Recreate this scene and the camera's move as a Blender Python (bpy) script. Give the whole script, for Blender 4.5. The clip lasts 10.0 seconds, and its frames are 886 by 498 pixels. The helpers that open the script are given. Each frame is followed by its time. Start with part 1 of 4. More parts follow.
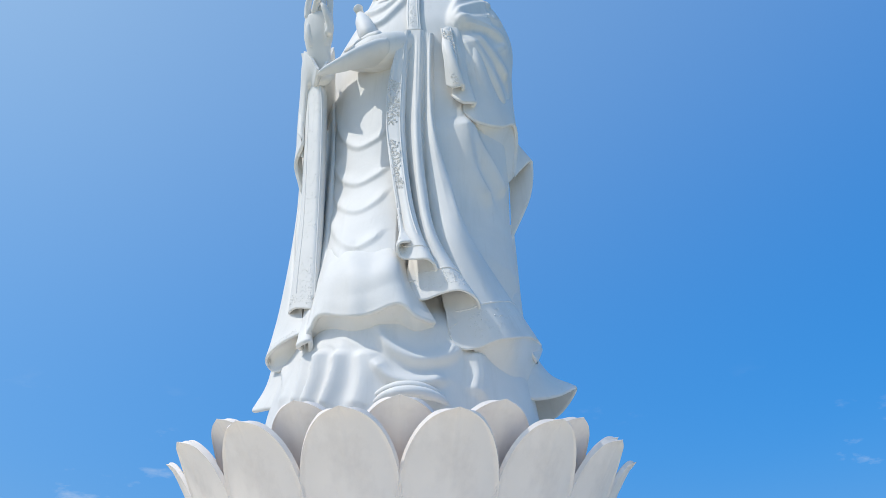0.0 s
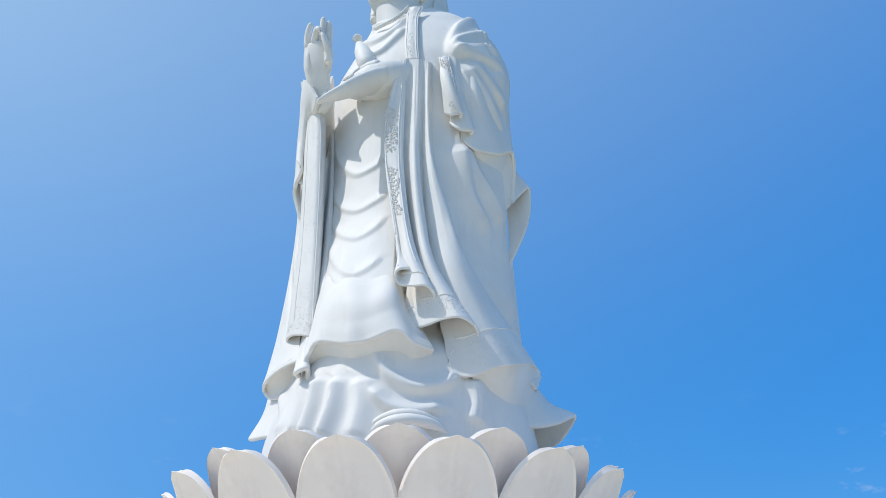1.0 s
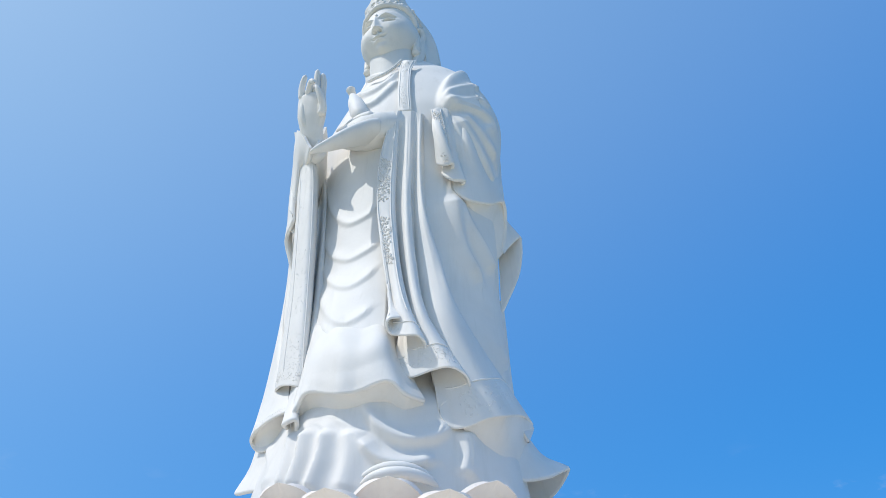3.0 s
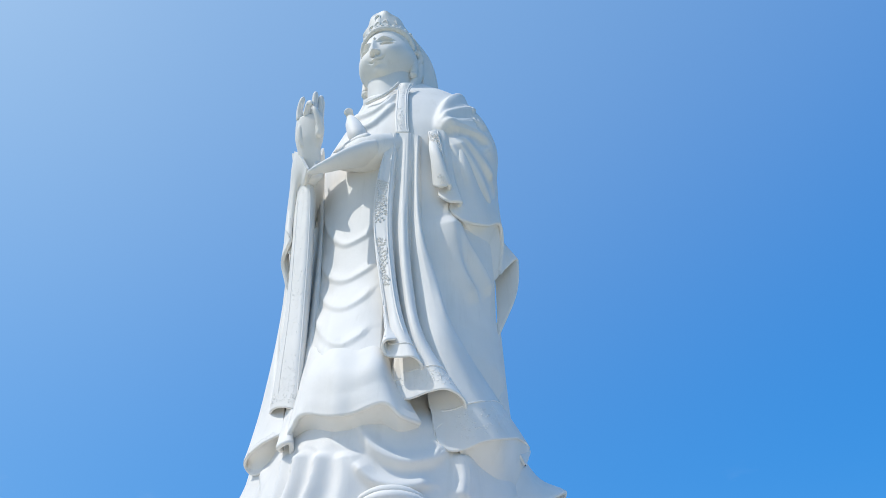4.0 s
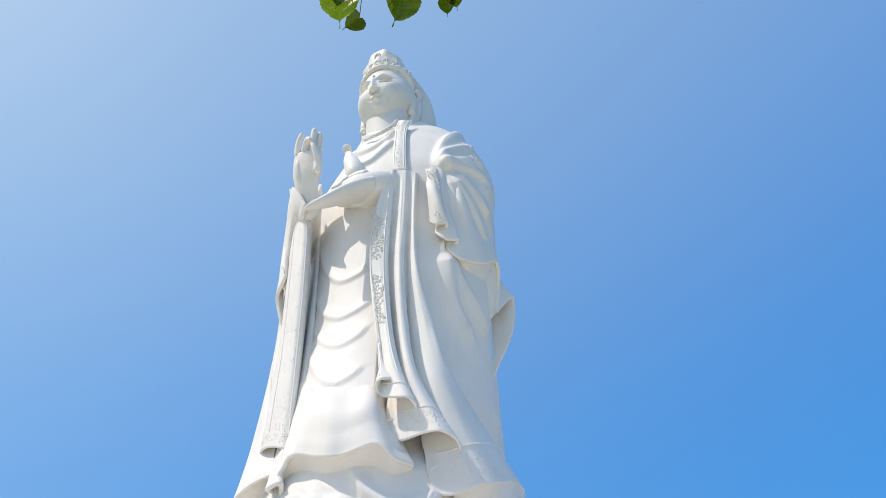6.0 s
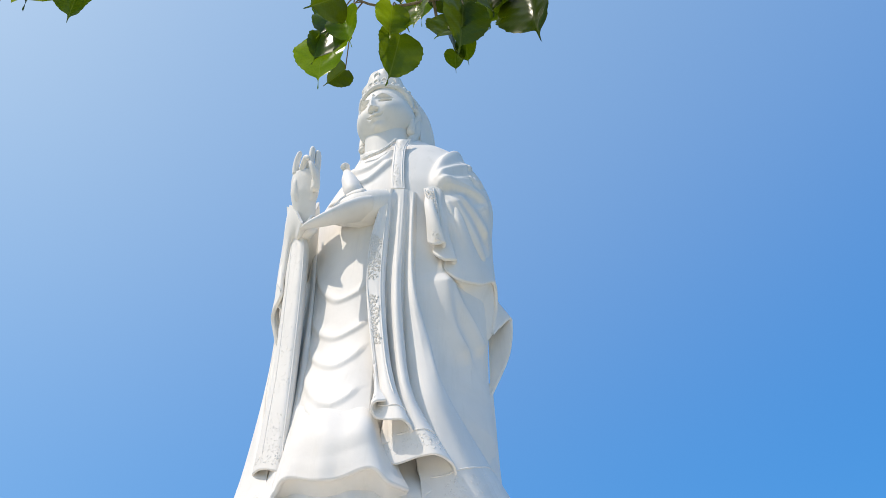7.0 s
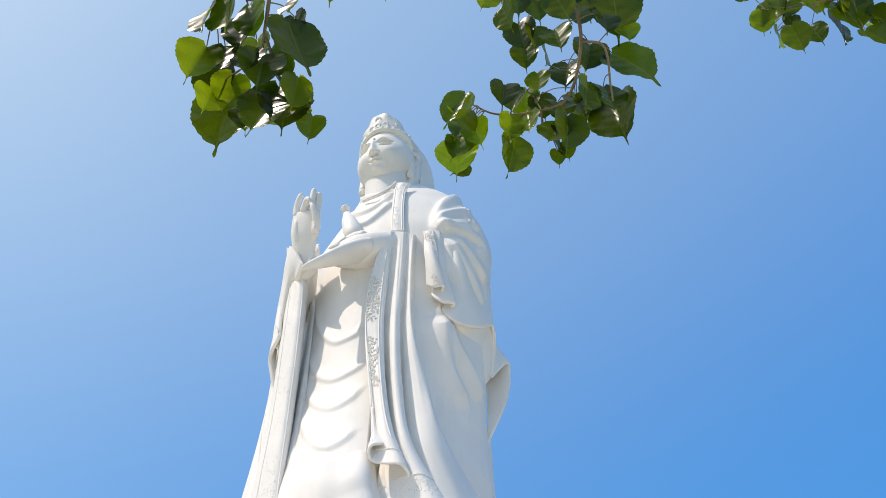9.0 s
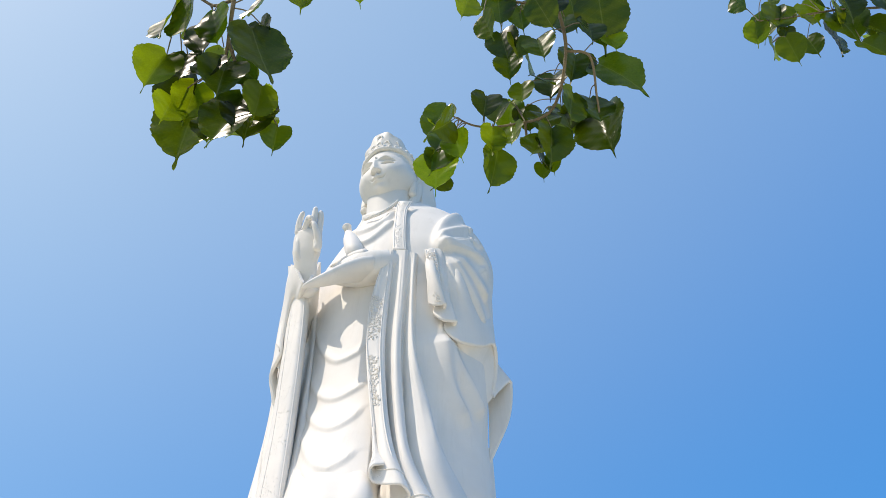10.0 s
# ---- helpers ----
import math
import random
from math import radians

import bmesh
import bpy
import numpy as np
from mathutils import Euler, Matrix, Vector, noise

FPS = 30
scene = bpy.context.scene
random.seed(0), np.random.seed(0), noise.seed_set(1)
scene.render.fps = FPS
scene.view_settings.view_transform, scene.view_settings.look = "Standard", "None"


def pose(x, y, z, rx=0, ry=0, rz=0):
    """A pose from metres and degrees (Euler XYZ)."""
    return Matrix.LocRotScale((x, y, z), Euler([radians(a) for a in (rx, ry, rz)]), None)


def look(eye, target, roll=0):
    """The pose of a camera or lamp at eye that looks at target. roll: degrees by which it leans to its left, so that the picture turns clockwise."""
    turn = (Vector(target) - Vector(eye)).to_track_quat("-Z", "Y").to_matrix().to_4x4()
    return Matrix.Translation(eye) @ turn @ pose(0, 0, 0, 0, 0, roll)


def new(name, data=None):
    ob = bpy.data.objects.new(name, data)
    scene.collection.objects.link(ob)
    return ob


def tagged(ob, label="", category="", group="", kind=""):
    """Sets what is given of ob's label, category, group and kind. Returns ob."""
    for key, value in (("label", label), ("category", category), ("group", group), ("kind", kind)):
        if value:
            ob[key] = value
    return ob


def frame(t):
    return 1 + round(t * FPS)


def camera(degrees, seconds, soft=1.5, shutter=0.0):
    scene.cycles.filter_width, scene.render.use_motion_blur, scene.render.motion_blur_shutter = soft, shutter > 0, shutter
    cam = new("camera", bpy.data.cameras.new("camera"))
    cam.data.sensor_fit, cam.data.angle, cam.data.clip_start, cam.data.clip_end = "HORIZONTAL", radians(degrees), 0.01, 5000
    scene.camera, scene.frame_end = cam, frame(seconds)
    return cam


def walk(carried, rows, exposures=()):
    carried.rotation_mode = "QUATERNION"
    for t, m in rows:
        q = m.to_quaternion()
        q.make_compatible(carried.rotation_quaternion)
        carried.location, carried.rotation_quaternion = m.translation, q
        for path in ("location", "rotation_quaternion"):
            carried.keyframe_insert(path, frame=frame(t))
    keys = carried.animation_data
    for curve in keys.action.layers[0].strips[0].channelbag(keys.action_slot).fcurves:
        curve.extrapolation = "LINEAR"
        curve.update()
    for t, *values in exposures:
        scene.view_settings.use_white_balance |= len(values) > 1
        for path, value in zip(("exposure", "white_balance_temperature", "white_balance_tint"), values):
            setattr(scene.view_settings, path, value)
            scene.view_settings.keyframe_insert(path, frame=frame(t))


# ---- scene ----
# ---- camera ----
cam = camera(64.98, 10.0, soft=0.5)
walk(cam, [
    (0.0, pose(0.160, 0.000, 1.060, 120.003, 0.779, -2.700)),
    (0.5, pose(0.162, 0.000, 1.060, 121.129, 0.843, -2.707)),
    (1.0, pose(0.165, 0.000, 1.060, 122.200, 0.885, -2.802)),
    (1.5, pose(0.168, 0.000, 1.060, 123.264, 1.005, -2.897)),
    (2.0, pose(0.170, 0.000, 1.060, 124.299, 1.081, -3.060)),
    (2.5, pose(0.172, 0.000, 1.060, 125.289, 1.136, -3.245)),
    (4.0, pose(0.180, 0.000, 1.060, 127.984, 1.171, -3.772)),
    (4.5, pose(0.190, 0.000, 1.070, 128.787, 1.145, -3.905)),
    (5.0, pose(0.200, 0.000, 1.080, 129.528, 1.058, -4.075)),
    (5.5, pose(0.220, 0.000, 1.200, 130.163, 0.923, -4.261)),
    (7.0, pose(0.224, 0.155, 1.696, 132.284, 0.492, -4.978)),
    (7.5, pose(0.100, 0.169, 1.761, 133.119, 0.372, -5.360)),
    (8.0, pose(0.029, 0.174, 1.828, 133.946, 0.346, -5.544)),
    (8.5, pose(-0.056, 0.137, 1.793, 134.835, 0.214, -5.780)),
    (9.0, pose(-0.005, -0.039, 1.546, 135.756, 0.190, -5.702)),
    (9.5, pose(0.024, -0.061, 1.490, 136.600, 0.155, -5.619)),
    (10.0, pose(0.041, -0.001, 1.588, 137.263, 0.095, -5.548)),
], exposures=[(0.0, -0.20, 6150, 8), (1.2, -0.15, 6150, 8), (1.9, 0.0, 6650, 10), (2.6, -0.13, 6200, 9), (4.5, -0.14, 6150, 8), (5.2, 0.0, 6750, 11), (7.0, 0.01, 6950, 12), (10.0, 0.08, 7150, 13)])

# ---- world and sun ----
SUN_DIR = Vector((-0.72, -0.25, 1.05)).normalized()
world = bpy.data.worlds.new("world")
scene.world = world
world.use_nodes = True
wn = world.node_tree.nodes
wl = world.node_tree.links
sky = wn.new("ShaderNodeTexSky")
sky.sky_type = "NISHITA"
sky.sun_disc = False
sky.sun_elevation = math.asin(SUN_DIR.z)
sky.sun_rotation = math.atan2(SUN_DIR.x, SUN_DIR.y)
sky.air_density = 1.0
sky.dust_density = 3.0
sky.ozone_density = 1.0
tone = wn.new("ShaderNodeHueSaturation")
tone.inputs["Saturation"].default_value = 1.6
tone.inputs["Hue"].default_value = 0.492
tone.inputs["Value"].default_value = 1.7
wl.new(sky.outputs[0], tone.inputs["Color"])
even = wn.new("ShaderNodeMix")
even.data_type = "RGBA"
even.inputs["Factor"].default_value = 0.8
wl.new(tone.outputs[0], even.inputs[6])
# thin cloud low over the horizon
tex = wn.new("ShaderNodeTexCoord")
sep = wn.new("ShaderNodeSeparateXYZ")
wl.new(tex.outputs["Generated"], sep.inputs[0])
# brighter and hazier towards the sun, deep blue away from it, paler near the horizon
toward = wn.new("ShaderNodeVectorMath")
toward.operation = "DOT_PRODUCT"
wl.new(tex.outputs["Generated"], toward.inputs[0])
toward.inputs[1].default_value = SUN_DIR
near_sun = wn.new("ShaderNodeMapRange")
near_sun.inputs["From Min"].default_value = -0.25
near_sun.inputs["From Max"].default_value = 0.95
wl.new(toward.outputs["Value"], near_sun.inputs["Value"])
haze = wn.new("ShaderNodeMix")
haze.data_type = "RGBA"
# the sky's west side is brightened a little more, by colour alone
west = wn.new("ShaderNodeMapRange")
west.interpolation_type = "SMOOTHSTEP"
west.inputs["From Min"].default_value = -0.18
west.inputs["From Max"].default_value = -0.62
west.inputs["To Max"].default_value = 0.14
wl.new(sep.outputs["X"], west.inputs["Value"])
hazy = wn.new("ShaderNodeMath")
hazy.operation = "ADD"
wl.new(near_sun.outputs[0], hazy.inputs[0])
wl.new(west.outputs[0], hazy.inputs[1])
wl.new(hazy.outputs[0], haze.inputs["Factor"])
haze.inputs[6].default_value = (0.25, 1.55, 4.8, 1)
haze.inputs[7].default_value = (2.7, 4.0, 5.5, 1)
near_ground = wn.new("ShaderNodeMapRange")
near_ground.interpolation_type = "SMOOTHSTEP"
near_ground.inputs["From Min"].default_value = 0.78
near_ground.inputs["From Max"].default_value = 0.05
near_ground.inputs["To Max"].default_value = 0.75
wl.new(sep.outputs["Z"], near_ground.inputs["Value"])
pale = wn.new("ShaderNodeMix")
pale.data_type = "RGBA"
wl.new(near_ground.outputs[0], pale.inputs["Factor"])
wl.new(haze.outputs[2], pale.inputs[6])
pale.inputs[7].default_value = (0.45, 2.2, 5.5, 1)
wl.new(pale.outputs[2], even.inputs[7])
mapping = wn.new("ShaderNodeMapping")
mapping.inputs["Scale"].default_value = (4.0, 4.0, 11.0)
mapping.inputs["Location"].default_value = (0.35, 0.0, 0.2)
wl.new(tex.outputs["Generated"], mapping.inputs["Vector"])
puff = wn.new("ShaderNodeTexNoise")
puff.inputs["Scale"].default_value = 1.4
puff.inputs["Detail"].default_value = 9
puff.inputs["Roughness"].default_value = 0.62
wl.new(mapping.outputs[0], puff.inputs["Vector"])
dense = wn.new("ShaderNodeMapRange")
dense.inputs["From Min"].default_value = 0.60
dense.inputs["From Max"].default_value = 0.78
wl.new(puff.outputs["Fac"], dense.inputs["Value"])
low = wn.new("ShaderNodeMapRange")
low.interpolation_type = "SMOOTHSTEP"
low.inputs["From Min"].default_value = 0.34
low.inputs["From Max"].default_value = 0.12
wl.new(sep.outputs["Z"], low.inputs["Value"])
veil_amount = wn.new("ShaderNodeMath")
veil_amount.operation = "MULTIPLY"
wl.new(dense.outputs[0], veil_amount.inputs[0])
wl.new(low.outputs[0], veil_amount.inputs[1])
clouds = wn.new("ShaderNodeMix")
clouds.data_type = "RGBA"
wl.new(veil_amount.outputs[0], clouds.inputs["Factor"])
wl.new(even.outputs[2], clouds.inputs[6])
clouds.inputs[7].default_value = (5.0, 5.4, 6.0, 1)
wl.new(clouds.outputs[2], wn["Background"].inputs[0])
wn["Background"].inputs[1].default_value = 0.15
sun_data = bpy.data.lights.new("sun", "SUN")
sun_data.energy = 2.85
sun_data.angle = radians(0.5)
sun_data.color = (1.0, 0.94, 0.86)
sun = new("sun", sun_data)
sun.matrix_world = look(SUN_DIR * 200, (0, 0, 0))


# ---- materials ----
def material(name, colour, rough=0.6, spread=0.06, scale=0.6, bump=0.1, bump_scale=8.0, stain=None, metal=0.0):
    m = bpy.data.materials.new(name)
    m.use_nodes = True
    n, l = m.node_tree.nodes, m.node_tree.links
    b = n["Principled BSDF"]
    b.inputs["Roughness"].default_value = rough
    b.inputs["Metallic"].default_value = metal
    tc = n.new("ShaderNodeTexCoord")
    n1 = n.new("ShaderNodeTexNoise")
    n1.inputs["Scale"].default_value = scale
    n1.inputs["Detail"].default_value = 6
    l.new(tc.outputs["Object"], n1.inputs["Vector"])
    ramp = n.new("ShaderNodeValToRGB")
    ramp.color_ramp.elements[0].position = 0.3
    ramp.color_ramp.elements[1].position = 0.7
    ramp.color_ramp.elements[0].color = tuple(c * (1 - spread) for c in colour) + (1,)
    ramp.color_ramp.elements[1].color = tuple(min(1, c * (1 + spread)) for c in colour) + (1,)
    l.new(n1.outputs["Fac"], ramp.inputs["Fac"])
    out = ramp.outputs["Color"]
    if stain:
        mp = n.new("ShaderNodeMapping")
        mp.inputs["Scale"].default_value = stain[1]
        l.new(tc.outputs["Object"], mp.inputs["Vector"])
        n2 = n.new("ShaderNodeTexNoise")
        n2.inputs["Scale"].default_value = 1.0
        n2.inputs["Detail"].default_value = 8
        n2.inputs["Roughness"].default_value = 0.65
        l.new(mp.outputs["Vector"], n2.inputs["Vector"])
        r2 = n.new("ShaderNodeValToRGB")
        r2.color_ramp.elements[0].position = stain[2]
        r2.color_ramp.elements[1].position = stain[2] + 0.2
        l.new(n2.outputs["Fac"], r2.inputs["Fac"])
        mix = n.new("ShaderNodeMix")
        mix.data_type = "RGBA"
        mul = n.new("ShaderNodeMath")
        mul.operation = "MULTIPLY"
        mul.inputs[1].default_value = stain[3]
        l.new(r2.outputs["Color"], mul.inputs[0])
        l.new(mul.outputs[0], mix.inputs["Factor"])
        l.new(out, mix.inputs[6])
        mix.inputs[7].default_value = (*stain[0], 1)
        out = mix.outputs[2]
    l.new(out, b.inputs["Base Color"])
    n3 = n.new("ShaderNodeTexNoise")
    n3.inputs["Scale"].default_value = bump_scale
    n3.inputs["Detail"].default_value = 5
    l.new(tc.outputs["Object"], n3.inputs["Vector"])
    bp = n.new("ShaderNodeBump")
    bp.inputs["Strength"].default_value = bump
    bp.inputs["Distance"].default_value = 0.05
    l.new(n3.outputs["Fac"], bp.inputs["Height"])
    l.new(bp.outputs["Normal"], b.inputs["Normal"])
    return m


STONE = material("white_stone", (0.82, 0.785, 0.73), 0.62, 0.045, 0.35, 0.16, 4.0,
                 stain=((0.70, 0.665, 0.60), (1.2, 1.2, 0.10), 0.54, 0.5))
PETAL = material("petal_stone", (0.90, 0.81, 0.735), 0.6, 0.04, 0.3, 0.1, 2.0,
                 stain=((0.62, 0.54, 0.49), (0.5, 0.5, 0.2), 0.5, 0.35))
BASE = material("base_stone", (0.74, 0.71, 0.66), 0.7, 0.08, 0.4, 0.2, 3.0)
# never in view; kept pale and warm to bounce light under the hems
PAVING = material("paving", (0.86, 0.77, 0.61), 0.8, 0.10, 0.3, 0.3, 6.0)
slab = PAVING.node_tree.nodes.new("ShaderNodeTexBrick")
slab.inputs["Scale"].default_value = 1.0
slab.inputs["Brick Width"].default_value = 0.8
slab.inputs["Row Height"].default_value = 0.8
slab.inputs["Mortar Size"].default_value = 0.006
slab.inputs["Color1"].default_value = (1, 1, 1, 1)
slab.inputs["Color2"].default_value = (0.93, 0.92, 0.90, 1)
slab.inputs["Mortar"].default_value = (0.45, 0.42, 0.38, 1)
slab_uv = PAVING.node_tree.nodes.new("ShaderNodeTexCoord")
slab_mix = PAVING.node_tree.nodes.new("ShaderNodeMix")
slab_mix.data_type, slab_mix.blend_type = "RGBA", "MULTIPLY"
slab_mix.inputs["Factor"].default_value = 1.0
PAVING.node_tree.links.new(slab_uv.outputs["Object"], slab.inputs["Vector"])
PAVING.node_tree.links.new(PAVING.node_tree.nodes["Color Ramp"].outputs["Color"], slab_mix.inputs[6])
PAVING.node_tree.links.new(slab.outputs["Color"], slab_mix.inputs[7])
# unseen ground: dark green beyond the paved court weakens the bounced light
court = PAVING.node_tree.nodes.new("ShaderNodeVectorMath")
court.operation = "DISTANCE"
court.inputs[1].default_value = (0, 30, 0)
court_edge = PAVING.node_tree.nodes.new("ShaderNodeMapRange")
court_edge.inputs["From Min"].default_value = 66.0
court_edge.inputs["From Max"].default_value = 67.0
court_mix = PAVING.node_tree.nodes.new("ShaderNodeMix")
court_mix.data_type = "RGBA"
court_mix.inputs[7].default_value = (0.14, 0.17, 0.08, 1)
PAVING.node_tree.links.new(slab_uv.outputs["Object"], court.inputs[0])
PAVING.node_tree.links.new(court.outputs["Value"], court_edge.inputs["Value"])
PAVING.node_tree.links.new(court_edge.outputs[0], court_mix.inputs["Factor"])
PAVING.node_tree.links.new(slab_mix.outputs[2], court_mix.inputs[6])
PAVING.node_tree.links.new(court_mix.outputs[2], PAVING.node_tree.nodes["Principled BSDF"].inputs["Base Color"])
BARK = material("bark", (0.13, 0.09, 0.065), 0.85, 0.3, 9.0, 0.6, 40.0)
TWIG = material("twig", (0.16, 0.13, 0.07), 0.7, 0.25, 20.0, 0.4, 60.0)


def leaf_material(name, colour, glow, thin):
    m = bpy.data.materials.new(name)
    m.use_nodes = True
    n, l = m.node_tree.nodes, m.node_tree.links
    b = n["Principled BSDF"]
    info = n.new("ShaderNodeObjectInfo")
    tc = n.new("ShaderNodeTexCoord")
    ns = n.new("ShaderNodeTexNoise")
    ns.inputs["Scale"].default_value = 30
    ns.inputs["Detail"].default_value = 5
    l.new(tc.outputs["Object"], ns.inputs["Vector"])
    hsv = n.new("ShaderNodeHueSaturation")
    hsv.inputs["Color"].default_value = (*colour, 1)
    mr = n.new("ShaderNodeMapRange")
    mr.inputs["To Min"].default_value = 0.4
    mr.inputs["To Max"].default_value = 1.3
    l.new(info.outputs["Random"], mr.inputs["Value"])
    mm = n.new("ShaderNodeMath")
    mm.operation = "MULTIPLY"
    m2 = n.new("ShaderNodeMapRange")
    m2.inputs["To Min"].default_value = 0.7
    m2.inputs["To Max"].default_value = 1.3
    l.new(ns.outputs["Fac"], m2.inputs["Value"])
    l.new(mr.outputs[0], mm.inputs[0])
    l.new(m2.outputs[0], mm.inputs[1])
    l.new(mm.outputs[0], hsv.inputs["Value"])
    l.new(hsv.outputs["Color"], b.inputs["Base Color"])
    b.inputs["Roughness"].default_value = 0.27
    b.inputs["Specular IOR Level"].default_value = 0.27
    # pale midrib and side veins, from the leaf's own shape
    def calc(op, a, b=None):
        k = n.new("ShaderNodeMath")
        k.operation = op
        for i, q in enumerate((a, b)):
            if q is None:
                continue
            if isinstance(q, (int, float)):
                k.inputs[i].default_value = q
            else:
                l.new(q, k.inputs[i])
        return k.outputs[0]

    xyz = n.new("ShaderNodeSeparateXYZ")
    l.new(tc.outputs["Object"], xyz.inputs[0])
    ax = calc("ABSOLUTE", xyz.outputs["X"])
    rib = calc("LESS_THAN", ax, 0.012)
    side = calc("FRACT", calc("MULTIPLY", calc("ADD", calc("MULTIPLY", ax, 0.75), xyz.outputs["Z"]), 6.5))
    vein = calc("MULTIPLY", calc("LESS_THAN", side, 0.05), 0.5)
    veins = calc("MAXIMUM", rib, vein)
    pale = n.new("ShaderNodeMix")
    pale.data_type = "RGBA"
    l.new(calc("MULTIPLY", veins, 0.35), pale.inputs["Factor"])
    l.new(hsv.outputs["Color"], pale.inputs[6])
    pale.inputs[7].default_value = (0.16, 0.20, 0.07, 1)
    l.new(pale.outputs[2], b.inputs["Base Color"])
    tr = n.new("ShaderNodeBsdfTranslucent")
    h2 = n.new("ShaderNodeHueSaturation")
    h2.inputs["Color"].default_value = (*glow, 1)
    l.new(mm.outputs[0], h2.inputs["Value"])
    l.new(h2.outputs["Color"], tr.inputs["Color"])
    mx = n.new("ShaderNodeMixShader")
    mx.inputs[0].default_value = thin
    l.new(b.outputs[0], mx.inputs[1])
    l.new(tr.outputs[0], mx.inputs[2])
    l.new(mx.outputs[0], n["Material Output"].inputs["Surface"])
    return m


# shade and sun from behind are put into two sets of leaf colours
LEAF = leaf_material("leaf", (0.007, 0.026, 0.004), (0.17, 0.25, 0.006), 0.38)
BACKLIT_LEAF = leaf_material("backlit_leaf", (0.030, 0.075, 0.006), (0.34, 0.46, 0.008), 0.55)


# ---- mesh tools ----
class Build:
    """Gathers grids into one mesh."""

    def __init__(self):
        self.v, self.f, self.n = [], [], 0

    def grid(self, g, close_s=False, flip=False):
        ns, nt = g.shape[:2]
        self.v.append(g.reshape(-1, 3))
        i = np.arange(ns if close_s else ns - 1)[:, None]
        j = np.arange(nt - 1)[None, :]
        a = i * nt + j
        b = ((i + 1) % ns) * nt + j
        q = np.stack([a, b, b + 1, a + 1], -1).reshape(-1, 4) + self.n
        self.f.append(q[:, ::-1] if flip else q)
        self.n += ns * nt

    def mesh(self, name, mat):
        me = bpy.data.meshes.new(name)
        v, f = np.concatenate(self.v), np.concatenate(self.f)
        me.from_pydata(v.tolist(), [], f.tolist())
        me.materials.append(mat)
        me.polygons.foreach_set("use_smooth", np.ones(len(f), dtype=bool))
        me.update()
        return me


def glide(p, n):
    """Catmull-Rom curve through the rows of p, n samples."""
    p = np.asarray(p, float)
    q = np.concatenate([2 * p[:1] - p[1:2], p, 2 * p[-1:] - p[-2:-1]])
    u = np.linspace(0, len(p) - 1, n)
    k = np.minimum(u.astype(int), len(p) - 2)
    w = (u - k).reshape((-1,) + (1,) * (p.ndim - 1))
    a, b, c, d = q[k], q[k + 1], q[k + 2], q[k + 3]
    return 0.5 * (2 * b + (c - a) * w + (2 * a - 5 * b + 4 * c - d) * w ** 2 + (3 * b - a - 3 * c + d) * w ** 3)


def normals(g):
    ds, dt = np.gradient(g, axis=0), np.gradient(g, axis=1)
    n = np.cross(ds, dt)
    return n / np.maximum(np.linalg.norm(n, axis=2, keepdims=True), 1e-9)


def cloth(build, columns, per=8, rows=40, thick=0.28, bend=None, rim=0.5):
    """A thick draped sheet: columns run from hem to top, side by side along the hem."""
    cols = np.array([glide(c, rows) for c in columns])
    g = glide(cols, (len(columns) - 1) * per + 1)
    n = normals(g)
    if bend is not None:
        s = np.linspace(0, 1, g.shape[0])[:, None]
        t = np.linspace(0, 1, rows)[None, :]
        g = g + n * bend(s, t)[..., None]
        n = normals(g)
    h = g + n * thick * 0.5
    k = g - n * thick * 0.5
    build.grid(h)
    build.grid(k, flip=True)
    down = g[:, 0] - g[:, 1]
    down /= np.maximum(np.linalg.norm(down, axis=1, keepdims=True), 1e-9)
    arc = np.linspace(0, math.pi, 7)
    lip = np.stack([g[:, 0] + n[:, 0] * thick * 0.5 * math.cos(a) + down * thick * rim * math.sin(a) for a in arc], 1)
    build.grid(lip)
    for e in (0, -1):
        build.grid(np.stack([h[e], k[e]], 0))
    build.grid(np.stack([h[:, -1], k[:, -1]], 0))
    return g, n


def close_roll(build, columns):
    """The underside of a rolled hem: spans the loop that the hem's ends make, slightly inside the lip."""
    rim = glide([c[0] for c in columns], 4 * len(columns))
    half = len(rim) // 2
    u = np.linspace(0, 1, 9)[None, :, None]
    g = rim[:half, None] * (1 - u) + rim[::-1][:half, None] * u
    g = g + np.array([0, 0, 1.0]) * (0.10 + 0.35 * np.sin(u * math.pi))
    build.grid(g)


def tube(build, path, radii, n=24, around=12, squash=None, ends=True):
    """A round bar along a path; squash = (axis, factor) flattens it along a world axis."""
    c = glide(path, n)
    r = np.interp(np.linspace(0, 1, n), np.linspace(0, 1, len(radii)), radii)
    if ends:
        e = np.linspace(0, 1, n)
        r = r * np.sqrt(np.clip(np.minimum(e, 1 - e) * n / 3.0, 0.02, 1))
    d = np.gradient(c, axis=0)
    d /= np.linalg.norm(d, axis=1, keepdims=True)
    up = np.array([0.13, 0.31, 0.94])
    a = np.cross(d, up)
    a /= np.maximum(np.linalg.norm(a, axis=1, keepdims=True), 1e-6)
    b = np.cross(d, a)
    th = np.linspace(0, 2 * math.pi, around, endpoint=False)
    off = a[None] * np.cos(th)[:, None, None] + b[None] * np.sin(th)[:, None, None]
    if squash:
        ax = np.array(squash[0], float)
        ax /= np.linalg.norm(ax)
        off = off - ax * (off @ ax)[..., None] * (1 - squash[1])
    build.grid(c[None] + off * r[None, :, None], close_s=True)


